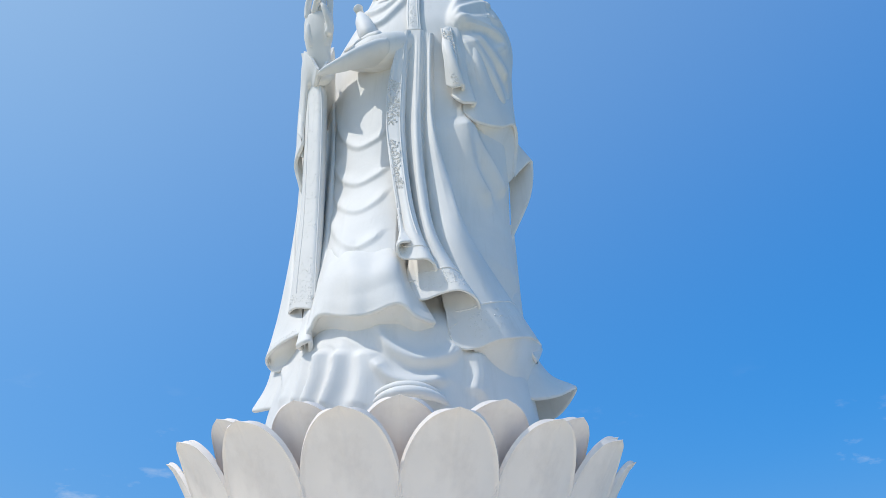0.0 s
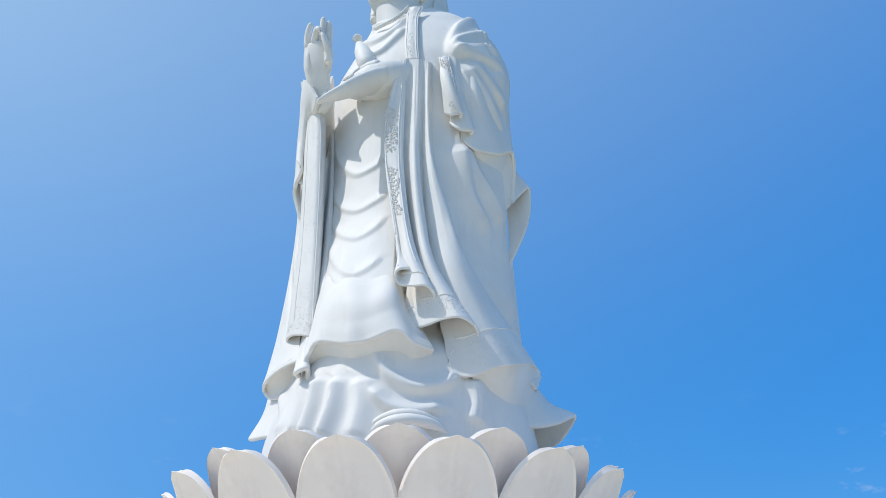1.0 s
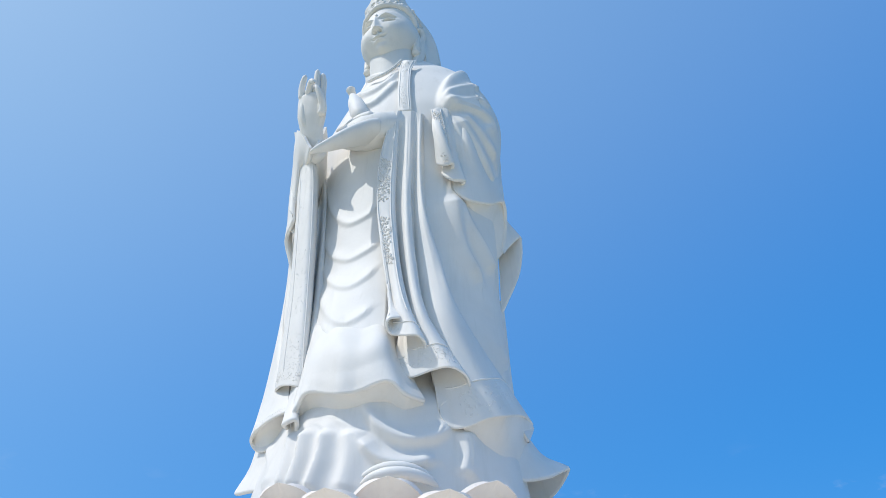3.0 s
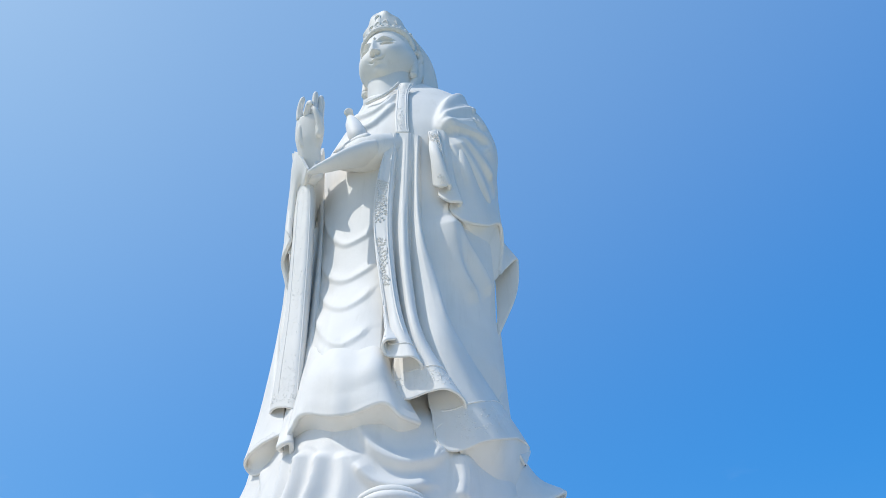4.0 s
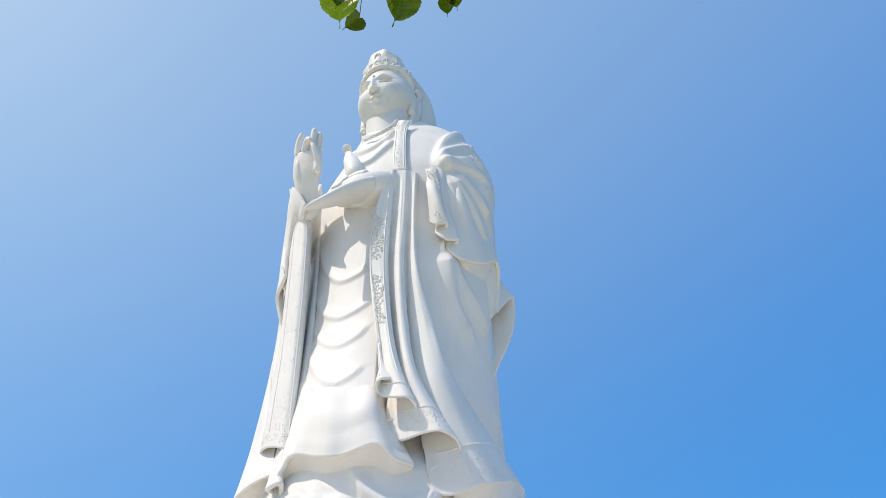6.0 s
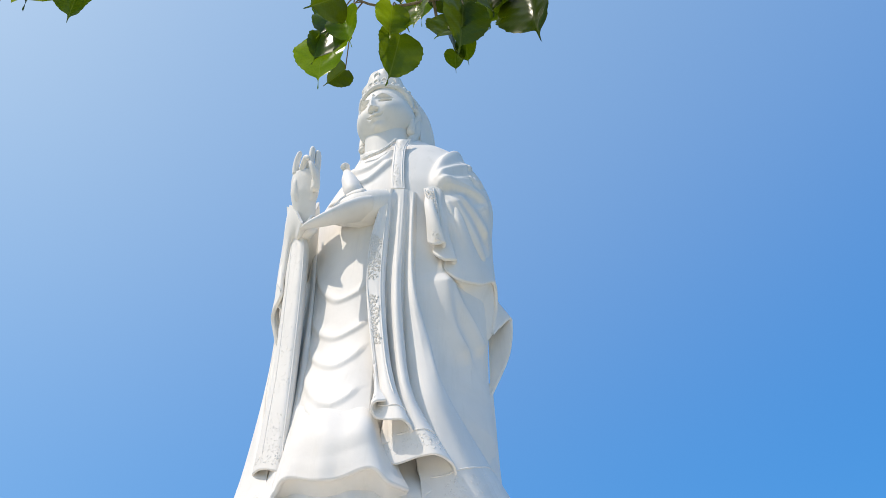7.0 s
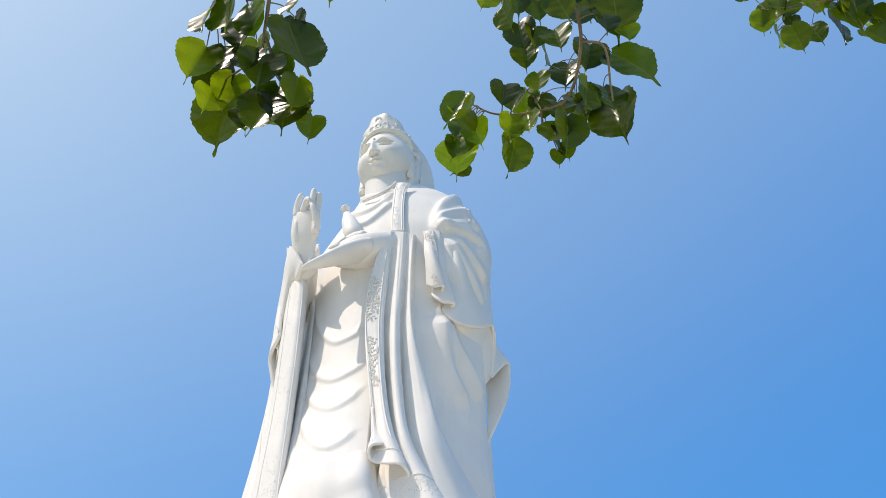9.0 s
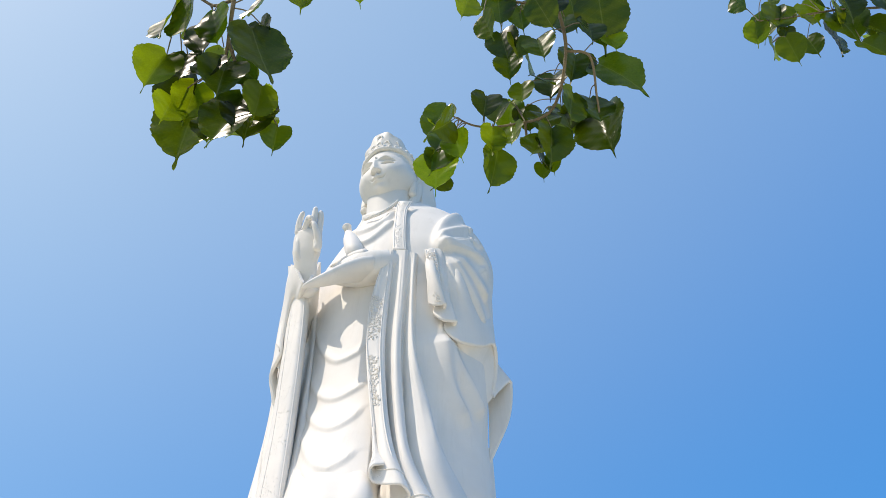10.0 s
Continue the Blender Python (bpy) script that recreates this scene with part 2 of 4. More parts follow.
def ball(build, centre, size, m=None, nu=32, nv=20, shape=None):
    th = np.linspace(0, 2 * math.pi, nu, endpoint=False)[:, None]
    ph = np.linspace(0.001, math.pi - 0.001, nv)[None, :]
    p = np.stack([np.sin(ph) * np.cos(th), np.sin(ph) * np.sin(th), np.cos(ph) + 0 * th], -1)
    if shape is not None:
        p = shape(p)
    p = p * np.array(size, float)
    if m is not None:
        p = p @ np.array(m.to_3x3()).T
    build.grid(p + np.array(centre, float), close_s=True)


def near(v, path, side=None, sharp=0.24, n=24):
    """Distance of the points v to a curve, stretched on the steep side, and how far along it they lie."""
    c = glide(path, n)
    best = np.full(len(v), 1e9)
    along = np.zeros(len(v))
    off = np.zeros((len(v), 3))
    for i in range(n - 1):
        a, d = c[i], c[i + 1] - c[i]
        u = np.clip(((v - a) @ d) / max(d @ d, 1e-9), 0, 1)
        e = v - a - u[:, None] * d
        r = np.linalg.norm(e, axis=1)
        m = r < best
        best[m] = r[m]
        along[m] = (i + u[m]) / (n - 1)
        off[m] = e[m]
    if side is not None:
        best = np.where(off @ np.array(side, float) < 0, best / sharp, best)
    return best, along


def part(name, data, parent, label=""):
    ob = new(name, data)
    ob.parent = parent
    return tagged(ob, label) if label else ob


# ---- ground and lotus pedestal ----
CX, CY = 0.0, 44.1


def make_ground():
    bm = bmesh.new()
    bmesh.ops.create_grid(bm, x_segments=40, y_segments=40, size=2500)
    me = bpy.data.meshes.new("ground")
    bm.to_mesh(me)
    bm.free()
    me.materials.append(PAVING)
    tagged(new("ground", me), "pale warm paving, dark green beyond, unseen, set for its bounce light", "ground", kind="structure")


def ring_surface(profile, n=96):
    th = np.linspace(0, 2 * math.pi, n, endpoint=False)
    pr = glide(profile, 40)
    return np.stack([np.cos(th)[:, None] * pr[None, :, 0], np.sin(th)[:, None] * pr[None, :, 0],
                     np.broadcast_to(pr[None, :, 1], (n, 40))], -1)


def petal_mesh(profile, half, name, mat):
    """A cupped petal: profile of (radius, height), half its width in metres; it points along -y."""
    ns, nt = 33, 40
    run = np.concatenate([[0], np.cumsum(np.linalg.norm(np.diff(glide(profile, 400), axis=0), axis=1))])
    t = 1 - (1 - np.linspace(0, 1, nt)) ** 1.5
    pr = np.stack([np.interp(t, run / run[-1], glide(profile, 400)[:, c]) for c in (0, 1)], 1)
    k = np.clip((t - 0.56) / 0.44, 0, 1)
    w = half * (1 - k ** 2.7) ** 0.5 * (0.86 + 0.14 * np.sin(np.minimum(t / 0.42, 1) * math.pi / 2))
    w = np.maximum(w, 0.16)
    s = np.linspace(-1, 1, ns)
    x = s[:, None] * w[None, :]
    cup = 0.32 * (s[:, None] ** 2) * w[None, :] / half
    ridge = 0.05 * np.exp(-(s[:, None] / 0.05) ** 2) * np.clip((t - 0.45) / 0.4, 0, 1)[None]
    r = pr[None, :, 0] - cup + ridge
    z = pr[None, :, 1] + 0.10 * np.exp(-np.abs(x / 0.5)) * np.clip((t - 0.8) / 0.2, 0, 1)[None] ** 2
    rim = 0.16 * np.clip((np.abs(s[:, None]) - 0.91) / 0.09, 0, 1) ** 2 * np.clip(w / half - 0.15, 0, 1)[None]
    r = r + rim
    g = np.stack([x, -np.sqrt(np.maximum(r ** 2 - x ** 2 * 0.55, 0.1)), z], -1)
    n = normals(g)
    if n[ns // 2, nt // 2, 1] > 0:
        n = -n
    b = Build()
    th = 0.22 * np.clip(w / half * 2.2, 0.12, 1)[None, :, None]
    k = g - n * th
    b.grid(g)
    b.grid(k, flip=True)
    for e in (0, -1):
        b.grid(np.stack([g[e], k[e]], 0))
    b.grid(np.stack([g[:, -1], k[:, -1]], 0))
    return b.mesh(name, mat)


def make_lotus():
    lotus = tagged(new("lotus_pedestal"), "pale stone lotus throne with two rows of tall cupped petals", "pedestal")
    lotus.location = (CX, CY, 0)
    drum = Build()
    drum.grid(ring_surface([(12.5, 0), (12.5, 1.2), (11.2, 1.6), (8.2, 3.2), (8.4, 5.0), (9.0, 7.6), (9.9, 9.6), (9.7, 9.9), (0.02, 9.9)]), close_s=True)
    part("drum", drum.mesh("drum", BASE), lotus, "weathered round stone core")
    outer = petal_mesh([(8.8, 1.5), (9.9, 3.2), (10.8, 5.2), (11.6, 7.0), (12.6, 8.8), (13.4, 10.0), (13.9, 10.45)], 2.38, "petal", PETAL)
    inner = petal_mesh([(8.5, 2.5), (9.5, 4.6), (10.4, 6.8), (11.3, 8.8), (12.2, 10.2), (12.8, 10.9), (13.1, 11.2)], 2.32, "petal", PETAL)
    rnd = random.Random(4)
    for i in range(16):
        for me, off in ((outer, 0.5), (inner, 0.0)):
            ob = part("petal", me, lotus)
            ob.rotation_euler = (0, 0, radians((i + off) * 22.5 - 0.9))
            ob.scale = (1 + rnd.uniform(-.012, .012), 1, 1 + rnd.uniform(-.006, .006))


# ---- the statue ----
ZS = (8, 14, 20, 28, 36, 44, 47.6, 51.4, 53.8, 55)
AS = (10, 9.5, 8.35, 7.8, 8.0, 8.9, 8.0, 6.1, 3.6, 2.6)
LEFT = (.98, .97, .86, .79, .80, .76, .66, .60, .75, .95)
BS = (8.5, 8.0, 7.3, 6.2, 5.8, 5.6, 4.6, 2.9, 1.6, 0.9)


def eased(z, values):
    """The body's outline between the heights ZS, with its corners rounded off."""
    fine = np.linspace(6, 57, 511)
    v = np.interp(fine, ZS, values)
    for _ in range(2):
        v = np.convolve(np.pad(v, 9, mode="edge"), np.ones(19) / 19, mode="valid")
    return np.interp(z, fine, v)


def body_grid(n, m, shrink):
    z = np.linspace(9.0, 55.0, m)[None, :]
    u = np.linspace(-1, 1, n, endpoint=False)[:, None]
    th = (u + 0.25 * np.sin(u * math.pi) / 1.0 * -0.55) * math.pi - math.pi / 2
    a, b = eased(z, AS), eased(z, BS)
    sk = shrink(z)
    c = np.cos(th)
    lf = eased(z, LEFT)
    x = -0.2 + a * sk * c * np.where(c < 0, lf, 1)
    fuller = sk + 0.055 * (1 - np.clip((z - 20) / 3.0, 0, 1)) * np.clip(-np.sin(th) * 1.6, 0, 1)
    y = 44 + b * fuller * np.sin(th) - 0.25 * (x + 0.2) * np.clip((z - 25) / 15, 0, 1)
    return np.stack([x, y, z + 0 * x], -1)


def folds(g, paths):
    """Raise soft ridges (path, height, width) on the surface g."""
    n = normals(g)
    c = g.mean(axis=0, keepdims=True)
    out = np.sign((n * (g - c)).sum(-1, keepdims=True))
    v = g.reshape(-1, 3)
    d = np.zeros(len(v))
    for path, h, w, side, sharp in paths:
        r, along = near(v, path, side, sharp)
        d += h * np.exp(-(r / w) ** 2) * np.clip(np.minimum(along, 1 - along) * 6 + 0.25, 0, 1)
    return g + n * out * d.reshape(g.shape[:2] + (1,))


def relief(build, g, s0, s1, t0, t1, count, size, seed, lift=0.07):
    """Raised floral scrollwork on a stretch of a cloth: small curled ridges."""
    rnd = random.Random(seed)
    ns, nt = g.shape[0] - 2, g.shape[1] - 2
    for _ in range(count):
        i, j = int(rnd.uniform(s0, s1) * ns), int(rnd.uniform(t0, t1) * nt)
        u = g[i + 1, j] - g[i, j]
        w = g[i, j + 1] - g[i, j]
        p = g[i, j] + u * rnd.random() + w * rnd.random()
        u = u / max(np.linalg.norm(u), 1e-6)
        n = np.cross(u, w)
        n /= max(np.linalg.norm(n), 1e-6)
        n = -n if n[1] > 0 else n
        v = np.cross(n, u)
        a0, r = rnd.uniform(0, 6.28), size * rnd.uniform(0.5, 1.0)
        sp = 1 if rnd.random() < 0.5 else -1
        pts = [p + n * lift + (u * math.cos(a0 + sp * k * 1.1) + v * math.sin(a0 + sp * k * 1.1)) * r * (1 - k * 0.16) for k in range(5)]
        tube(build, pts, [size * 0.14, size * 0.24, size * 0.14], n=8, around=6)


def piping(build, g, s=None, t=None, lo=0.0, hi=1.0, r=0.05, lift=0.08):
    """A thin raised line along a cloth, at one s or one t."""
    line = g[int(s * (g.shape[0] - 1))] if s is not None else g[:, int(t * (g.shape[1] - 1))]
    nn = normals(g)
    nl = nn[int(s * (g.shape[0] - 1))] if s is not None else nn[:, int(t * (g.shape[1] - 1))]
    a, b = int(lo * (len(line) - 1)), int(hi * (len(line) - 1)) + 1
    nl = np.where(nl[:, 1:2] > 0, -nl, nl)
    path = (line + nl * lift)[a:b]
    tube(build, path, [r, r], n=len(path) * 2, around=6)


def make_statue():
    b = Build()
    # body under the robes
    core = body_grid(420, 430, lambda z: 0.985 - 0.075 * (1 - np.clip((z - 20) / 3.0, 0, 1)))
    ridges = []
    # hanging folds of the inner robe
    for path in (
        [(-5.96, 42.61, 38.61), (-5.27, 41.31, 34.97), (-3.84, 39.55, 32.17), (-2.32, 38.61, 32.16), (-1.35, 38.31, 33.11)],
        [(-5.53, 41.46, 32.17), (-4.80, 40.27, 29.90), (-3.47, 38.95, 28.51), (-2.08, 38.26, 28.88), (-1.26, 38.05, 29.60)],
        [(-5.50, 41.22, 29.58), (-4.68, 39.79, 27.30), (-3.31, 38.37, 25.90), (-1.99, 37.89, 26.44), (-1.28, 37.87, 27.47)],
        [(-5.36, 40.62, 27.18), (-4.49, 38.85, 24.11), (-3.20, 37.80, 22.84), (-2.07, 37.41, 23.25), (-1.46, 37.37, 23.97)],
        [(-4.75, 38.99, 23.55), (-4.04, 38.13, 21.85), (-3.02, 37.44, 21.01), (-2.13, 37.16, 21.34)],
    ):
        ridges.append((path, 0.16, 0.5, (0, 0, 1), 0.34))
    # chest folds
    for path in (
        [(-5.06, 45.22, 52.26), (-3.20, 40.91, 47.47), (-1.25, 39.86, 47.84), (-0.32, 40.68, 50.40)],
        [(-3.79, 40.63, 45.32), (-2.32, 39.45, 44.80), (-0.97, 39.33, 46.51), (-0.28, 39.56, 47.92)],
        [(-5.13, 45.23, 53.34), (-3.61, 44.85, 53.56), (-1.85, 41.53, 50.78), (-0.33, 41.08, 51.28)],
    ):
        ridges.append((path, 0.34, 0.7, (0, 0, 1), 0.45))
    # folds over the upper arm
    for path in (
        [(3.08, 37.97, 43.45), (3.81, 38.83, 46.93), (5.31, 40.90, 50.62), (6.28, 42.38, 52.06)],
        [(3.22, 37.97, 43.25), (4.21, 38.38, 45.22), (5.79, 39.29, 47.08), (6.54, 39.60, 46.90)],
        [(3.35, 37.97, 43.06), (4.62, 38.09, 44.01), (6.37, 38.87, 44.91), (7.22, 39.17, 44.32)],
        [(3.44, 37.97, 42.80), (5.30, 38.23, 43.19), (6.74, 38.81, 43.09), (7.31, 39.26, 42.39), (6.65, 38.86, 41.30)],
        [(3.88, 37.99, 42.06), (4.70, 38.20, 39.27), (5.75, 38.96, 36.47), (6.41, 39.59, 35.34)],
        [(4.33, 38.05, 42.14), (5.62, 38.47, 39.58), (6.51, 39.23, 37.93), (7.06, 40.06, 36.63)],
        [(4.80, 38.13, 42.26), (6.37, 38.74, 40.52), (7.46, 39.90, 39.20)],
    ):
        ridges.append((path, 0.45, 0.8, (1, 0, .3), 0.4))
    # folds of the robe's shaded side
    for path in (
        [(3.80, 38.30, 34.13), (4.07, 38.47, 31.64), (4.63, 38.81, 29.44), (5.80, 39.72, 27.50)],
        [(4.14, 38.40, 34.22), (5.01, 38.88, 32.00), (6.17, 39.87, 30.26), (6.86, 40.87, 29.01)],
    ):
        ridges.append((path, 0.5, 1.0, (-1, 0, 0), 0.4))
    # underskirt
    for path, h, w in (
        ([(-8.26, 44.07, 18.59), (-7.42, 39.60, 15.04), (-7.28, 38.97, 13.41)], .5, .35),
        ([(-5.89, 38.52, 16.39), (-6.00, 38.10, 14.52), (-6.23, 38.04, 13.06)], .5, .35),
        ([(-4.97, 37.80, 16.11), (-5.08, 37.49, 14.30), (-5.45, 37.50, 12.70)], .6, .45),
        ([(-3.77, 37.15, 15.86), (-3.96, 36.94, 14.11), (-4.45, 36.97, 12.38)], .5, .45),
        ([(-2.47, 36.71, 15.69), (-2.38, 36.47, 13.95), (-2.74, 36.40, 12.21)], .3, .6),
        ([(-1.63, 36.72, 17.07), (-0.89, 36.47, 15.66), (0.53, 36.38, 14.90), (2.11, 36.62, 15.14), (3.11, 37.00, 16.00)], .45, .4),
        ([(-1.80, 36.48, 14.93), (-0.84, 36.26, 13.88), (0.69, 36.25, 13.56), (2.24, 36.50, 13.91)], .4, .35),
        ([(3.77, 37.22, 15.92), (3.93, 37.09, 14.52), (3.64, 36.83, 13.13)], .5, .6),
    ):
        ridges.append((path, h, w * 1.4, (.6, 0, .8), 0.5))
    core = folds(core, ridges)
    # the underskirt swells forward almost to the hem above it
    swell = np.clip((19.4 - core[..., 2]) / 2.4, 0, 1) * np.clip((43.5 - core[..., 1]) / 5.0, 0, 1)
    swell = 1.0 * swell ** 2 * (3 - 2 * swell)
    core = core - np.stack([0 * swell, swell, 0.36 * swell], -1)
    # the inner robe widens gently towards its hem
    widen = np.clip((31 - core[..., 2]) / 10, 0, 1) * np.clip((core[..., 2] - 17.3) / 1.5, 0, 1)
    widen = 1.75 * widen ** 1.6 * np.clip(.3 - core[..., 0], 0, 1) * np.clip((core[..., 0] + 5.9) / 1.8, 0, 1) * (core[..., 1] < 43)
    core = core - np.stack([0 * widen, widen, 0.5 * widen], -1)
    b.grid(core, close_s=True)

    # hem of the inner robe
    hem = []
    hem.append([(-5.46, 37.18, 16.27), (-5.46, 38.00, 18.32), (-5.42, 39.06, 20.73), (-5.78, 40.90, 25.08)])
    hem.append([(-5.49, 37.03, 17.24), (-5.38, 38.01, 19.07), (-5.21, 38.90, 21.05), (-5.39, 40.30, 24.73)])
    hem.append([(-4.61, 36.30, 17.70), (-4.59, 36.95, 18.76), (-4.57, 38.26, 20.72), (-4.78, 39.59, 24.33)])
    hem.append([(-3.08, 35.27, 17.14), (-3.18, 35.95, 18.18), (-3.32, 37.38, 20.29), (-3.47, 38.61, 23.77)])
    hem.append([(-1.82, 34.86, 17.20), (-1.89, 35.51, 18.26), (-2.00, 36.84, 20.02), (-2.18, 38.05, 23.45)])
    hem.append([(-0.43, 34.42, 17.54), (-0.56, 35.26, 18.68), (-0.74, 36.67, 20.32), (-0.92, 37.79, 23.32)])
    hem.append([(0.50, 34.67, 16.92), (0.28, 35.51, 18.29), (0.01, 36.59, 19.92), (-0.21, 37.75, 23.31)])
    hem.append([(1.55, 35.50, 16.83), (0.99, 35.96, 18.15), (0.67, 36.63, 19.94), (0.32, 37.77, 23.33)])
    sunk = []
    for c in hem:
        x = c[2][0]
        w = min(max(.3 - x, 0), 1) * min(max((x + 5.9) / 1.8, 0), 1)
        sunk.append([tuple(np.array(p) + (0, dy, 0)) for p, dy in zip(c, (0, -.62 * w, .08 - 1.72 * w, .6 - 1.15 * w))])
    cloth(b, sunk, rows=40, bend=lambda s, t: 0.09 * np.sin(s * 31 + 3 * s * s) * np.clip(1.1 - t * 1.5, 0, 1) * np.clip(1.3 - 1.6 * s, 0.15, 1))

    # lining that turns back from the hem to the underskirt
    hem = [[tuple(np.array(c[0]) + k) for k in ((0, .14, .08), (0, .55, -.22), (0, 1.2, -.65), (0, 2.3, -1.3))] for c in hem]
    cloth(b, hem, rows=24, thick=.1)

    # cascade of the outer robe's pleated edge
    hem = []
    hem.append([(0.18, 34.74, 21.65), (-0.31, 35.65, 23.25), (-0.87, 36.49, 26.73), (-1.46, 37.39, 32.09), (-1.43, 37.59, 36.98), (-0.52, 37.64, 41.97)])
    hem.append([(-0.41, 34.60, 21.45), (-0.41, 35.54, 23.18), (-0.87, 36.38, 26.66), (-1.46, 37.29, 32.00), (-1.43, 37.59, 36.98), (-0.52, 37.64, 41.97)])
    hem.append([(-0.57, 34.87, 21.15), (-0.41, 35.64, 23.16), (-0.83, 36.48, 26.73), (-1.38, 37.26, 31.98), (-1.35, 37.56, 36.95), (-0.48, 37.62, 41.95)])
    hem.append([(-0.30, 35.11, 20.76), (-0.24, 35.73, 23.14), (-0.65, 36.46, 26.72), (-1.22, 37.21, 31.94), (-1.18, 37.50, 36.89), (-0.44, 37.61, 41.94)])
    hem.append([(0.38, 34.69, 20.46), (-0.00, 35.30, 22.92), (-0.47, 36.33, 26.63), (-0.99, 37.14, 31.89), (-0.94, 37.51, 36.92), (-0.39, 37.60, 41.93)])
    hem.append([(1.15, 34.37, 20.29), (0.30, 35.11, 22.89), (-0.26, 36.10, 26.56), (-0.68, 37.07, 31.84), (-0.65, 37.43, 36.84), (-0.31, 37.58, 41.91)])
    hem.append([(1.64, 34.73, 19.99), (0.57, 35.36, 23.09), (-0.01, 36.36, 27.01), (-0.37, 37.12, 31.89), (-0.37, 37.46, 36.88), (-0.22, 37.55, 41.88)])
    hem.append([(1.56, 35.38, 19.82), (0.61, 36.01, 23.41), (0.02, 36.91, 27.36), (-0.34, 37.53, 32.23), (-0.29, 37.75, 37.16), (-0.14, 37.74, 42.09)])
    hem.append([(0.92, 35.74, 19.67), (0.52, 36.63, 23.63), (-0.01, 37.44, 27.60), (-0.34, 37.84, 32.49), (-0.25, 37.94, 37.35), (-0.09, 37.73, 42.08)])
    hem.append([(0.14, 35.86, 19.58), (0.31, 36.91, 23.64), (-0.05, 37.63, 27.56), (-0.31, 37.94, 32.57), (-0.17, 38.03, 37.43), (-0.01, 37.81, 42.17)])
    hem.append([(-0.02, 35.92, 19.27), (0.35, 36.89, 23.46), (0.02, 37.52, 27.48), (-0.19, 37.82, 32.48), (-0.08, 38.01, 37.42), (0.08, 37.79, 42.15)])
    hem.append([(0.24, 35.75, 18.65), (0.52, 36.55, 23.09), (0.17, 37.41, 27.40), (-0.03, 37.70, 32.38), (0.08, 37.88, 37.30), (0.21, 37.76, 42.12)])
    hem.append([(0.92, 35.47, 18.27), (0.82, 36.04, 22.71), (0.39, 36.98, 27.10), (0.13, 37.48, 32.20), (0.25, 37.75, 37.18), (0.38, 37.72, 42.09)])
    hem.append([(2.04, 34.94, 18.45), (1.18, 35.45, 22.36), (0.64, 36.44, 26.73), (0.36, 37.15, 31.93), (0.45, 37.51, 36.96), (0.55, 37.69, 42.06)])
    hem.append([(2.97, 34.52, 18.42), (1.41, 35.30, 22.35), (0.82, 36.35, 26.67), (0.51, 37.04, 31.84), (0.57, 37.50, 36.95), (0.68, 37.66, 42.04)])
    hem.append([(3.83, 35.04, 18.23), (1.62, 35.46, 22.45), (1.00, 36.48, 26.77), (0.67, 37.14, 31.93), (0.70, 37.48, 36.94), (0.77, 37.65, 42.02)])
    hem.append([(4.16, 35.72, 17.85), (1.77, 35.90, 22.60), (1.12, 36.82, 26.96), (0.75, 37.24, 32.02), (0.78, 37.58, 37.03), (0.85, 37.73, 42.12)])
    hem.append([(3.81, 35.98, 17.44), (1.76, 36.51, 22.81), (1.10, 37.33, 27.19), (0.79, 37.65, 32.36), (0.82, 37.77, 37.22), (0.94, 37.72, 42.11)])
    hem.append([(2.97, 36.02, 17.11), (1.64, 36.99, 22.92), (1.07, 37.63, 27.26), (0.84, 37.85, 32.52), (0.91, 37.86, 37.31), (1.03, 37.81, 42.15)])
    hem.append([(2.48, 36.00, 16.71), (1.57, 37.06, 22.80), (1.10, 37.63, 27.17), (0.91, 37.85, 32.53), (0.99, 37.95, 37.40), (1.12, 37.79, 42.01)])
    hem.append([(2.56, 35.93, 16.00), (1.74, 36.86, 22.53), (1.28, 37.53, 26.97), (1.07, 37.84, 32.43), (1.12, 37.94, 37.39), (1.24, 37.77, 42.00)])
    hem.append([(3.17, 35.88, 15.48), (2.10, 36.52, 22.21), (1.53, 37.24, 26.68), (1.18, 37.64, 32.26), (1.20, 37.83, 37.18), (1.29, 37.77, 41.99)])
    hem.append([(4.04, 35.72, 15.52), (2.56, 36.17, 22.10), (1.85, 37.00, 26.62), (1.33, 37.45, 32.05), (1.28, 37.73, 36.97), (1.37, 37.75, 41.92)])
    hem.append([(4.99, 35.71, 15.93), (2.97, 36.07, 22.20), (2.14, 36.89, 26.72), (1.45, 37.35, 31.98), (1.35, 37.63, 36.82), (1.42, 37.75, 41.85)])
    hem.append([(6.21, 36.52, 16.44), (3.36, 36.21, 22.53), (2.36, 36.88, 26.99), (1.56, 37.26, 31.96), (1.39, 37.53, 36.73), (1.46, 37.74, 41.85)])
    hem.append([(7.82, 39.84, 17.81), (3.76, 36.69, 23.14), (2.61, 37.11, 27.69), (1.68, 37.27, 32.07), (1.47, 37.53, 36.73), (1.54, 37.73, 41.84)])
    hem.append([(9.06, 43.43, 18.59), (3.98, 37.46, 23.44), (2.75, 37.64, 27.89), (1.77, 37.67, 32.15), (1.61, 37.82, 36.84), (1.68, 37.92, 41.99)])
    hem.append([(8.14, 40.73, 16.52), (4.06, 38.47, 23.62), (2.85, 38.60, 28.11), (1.96, 38.46, 32.25), (1.84, 38.49, 36.98), (1.87, 38.39, 42.07)])
    cascade, cn = cloth(b, hem, per=7, rows=90, thick=0.16)

    # inner face of the robe below the curled hem
    hem = []
    hem.append([(3.76, 35.90, 15.39), (3.99, 37.00, 14.76), (4.16, 37.80, 13.52)])
    hem.append([(4.81, 35.80, 15.89), (4.97, 37.00, 14.77), (5.17, 37.80, 13.37)])
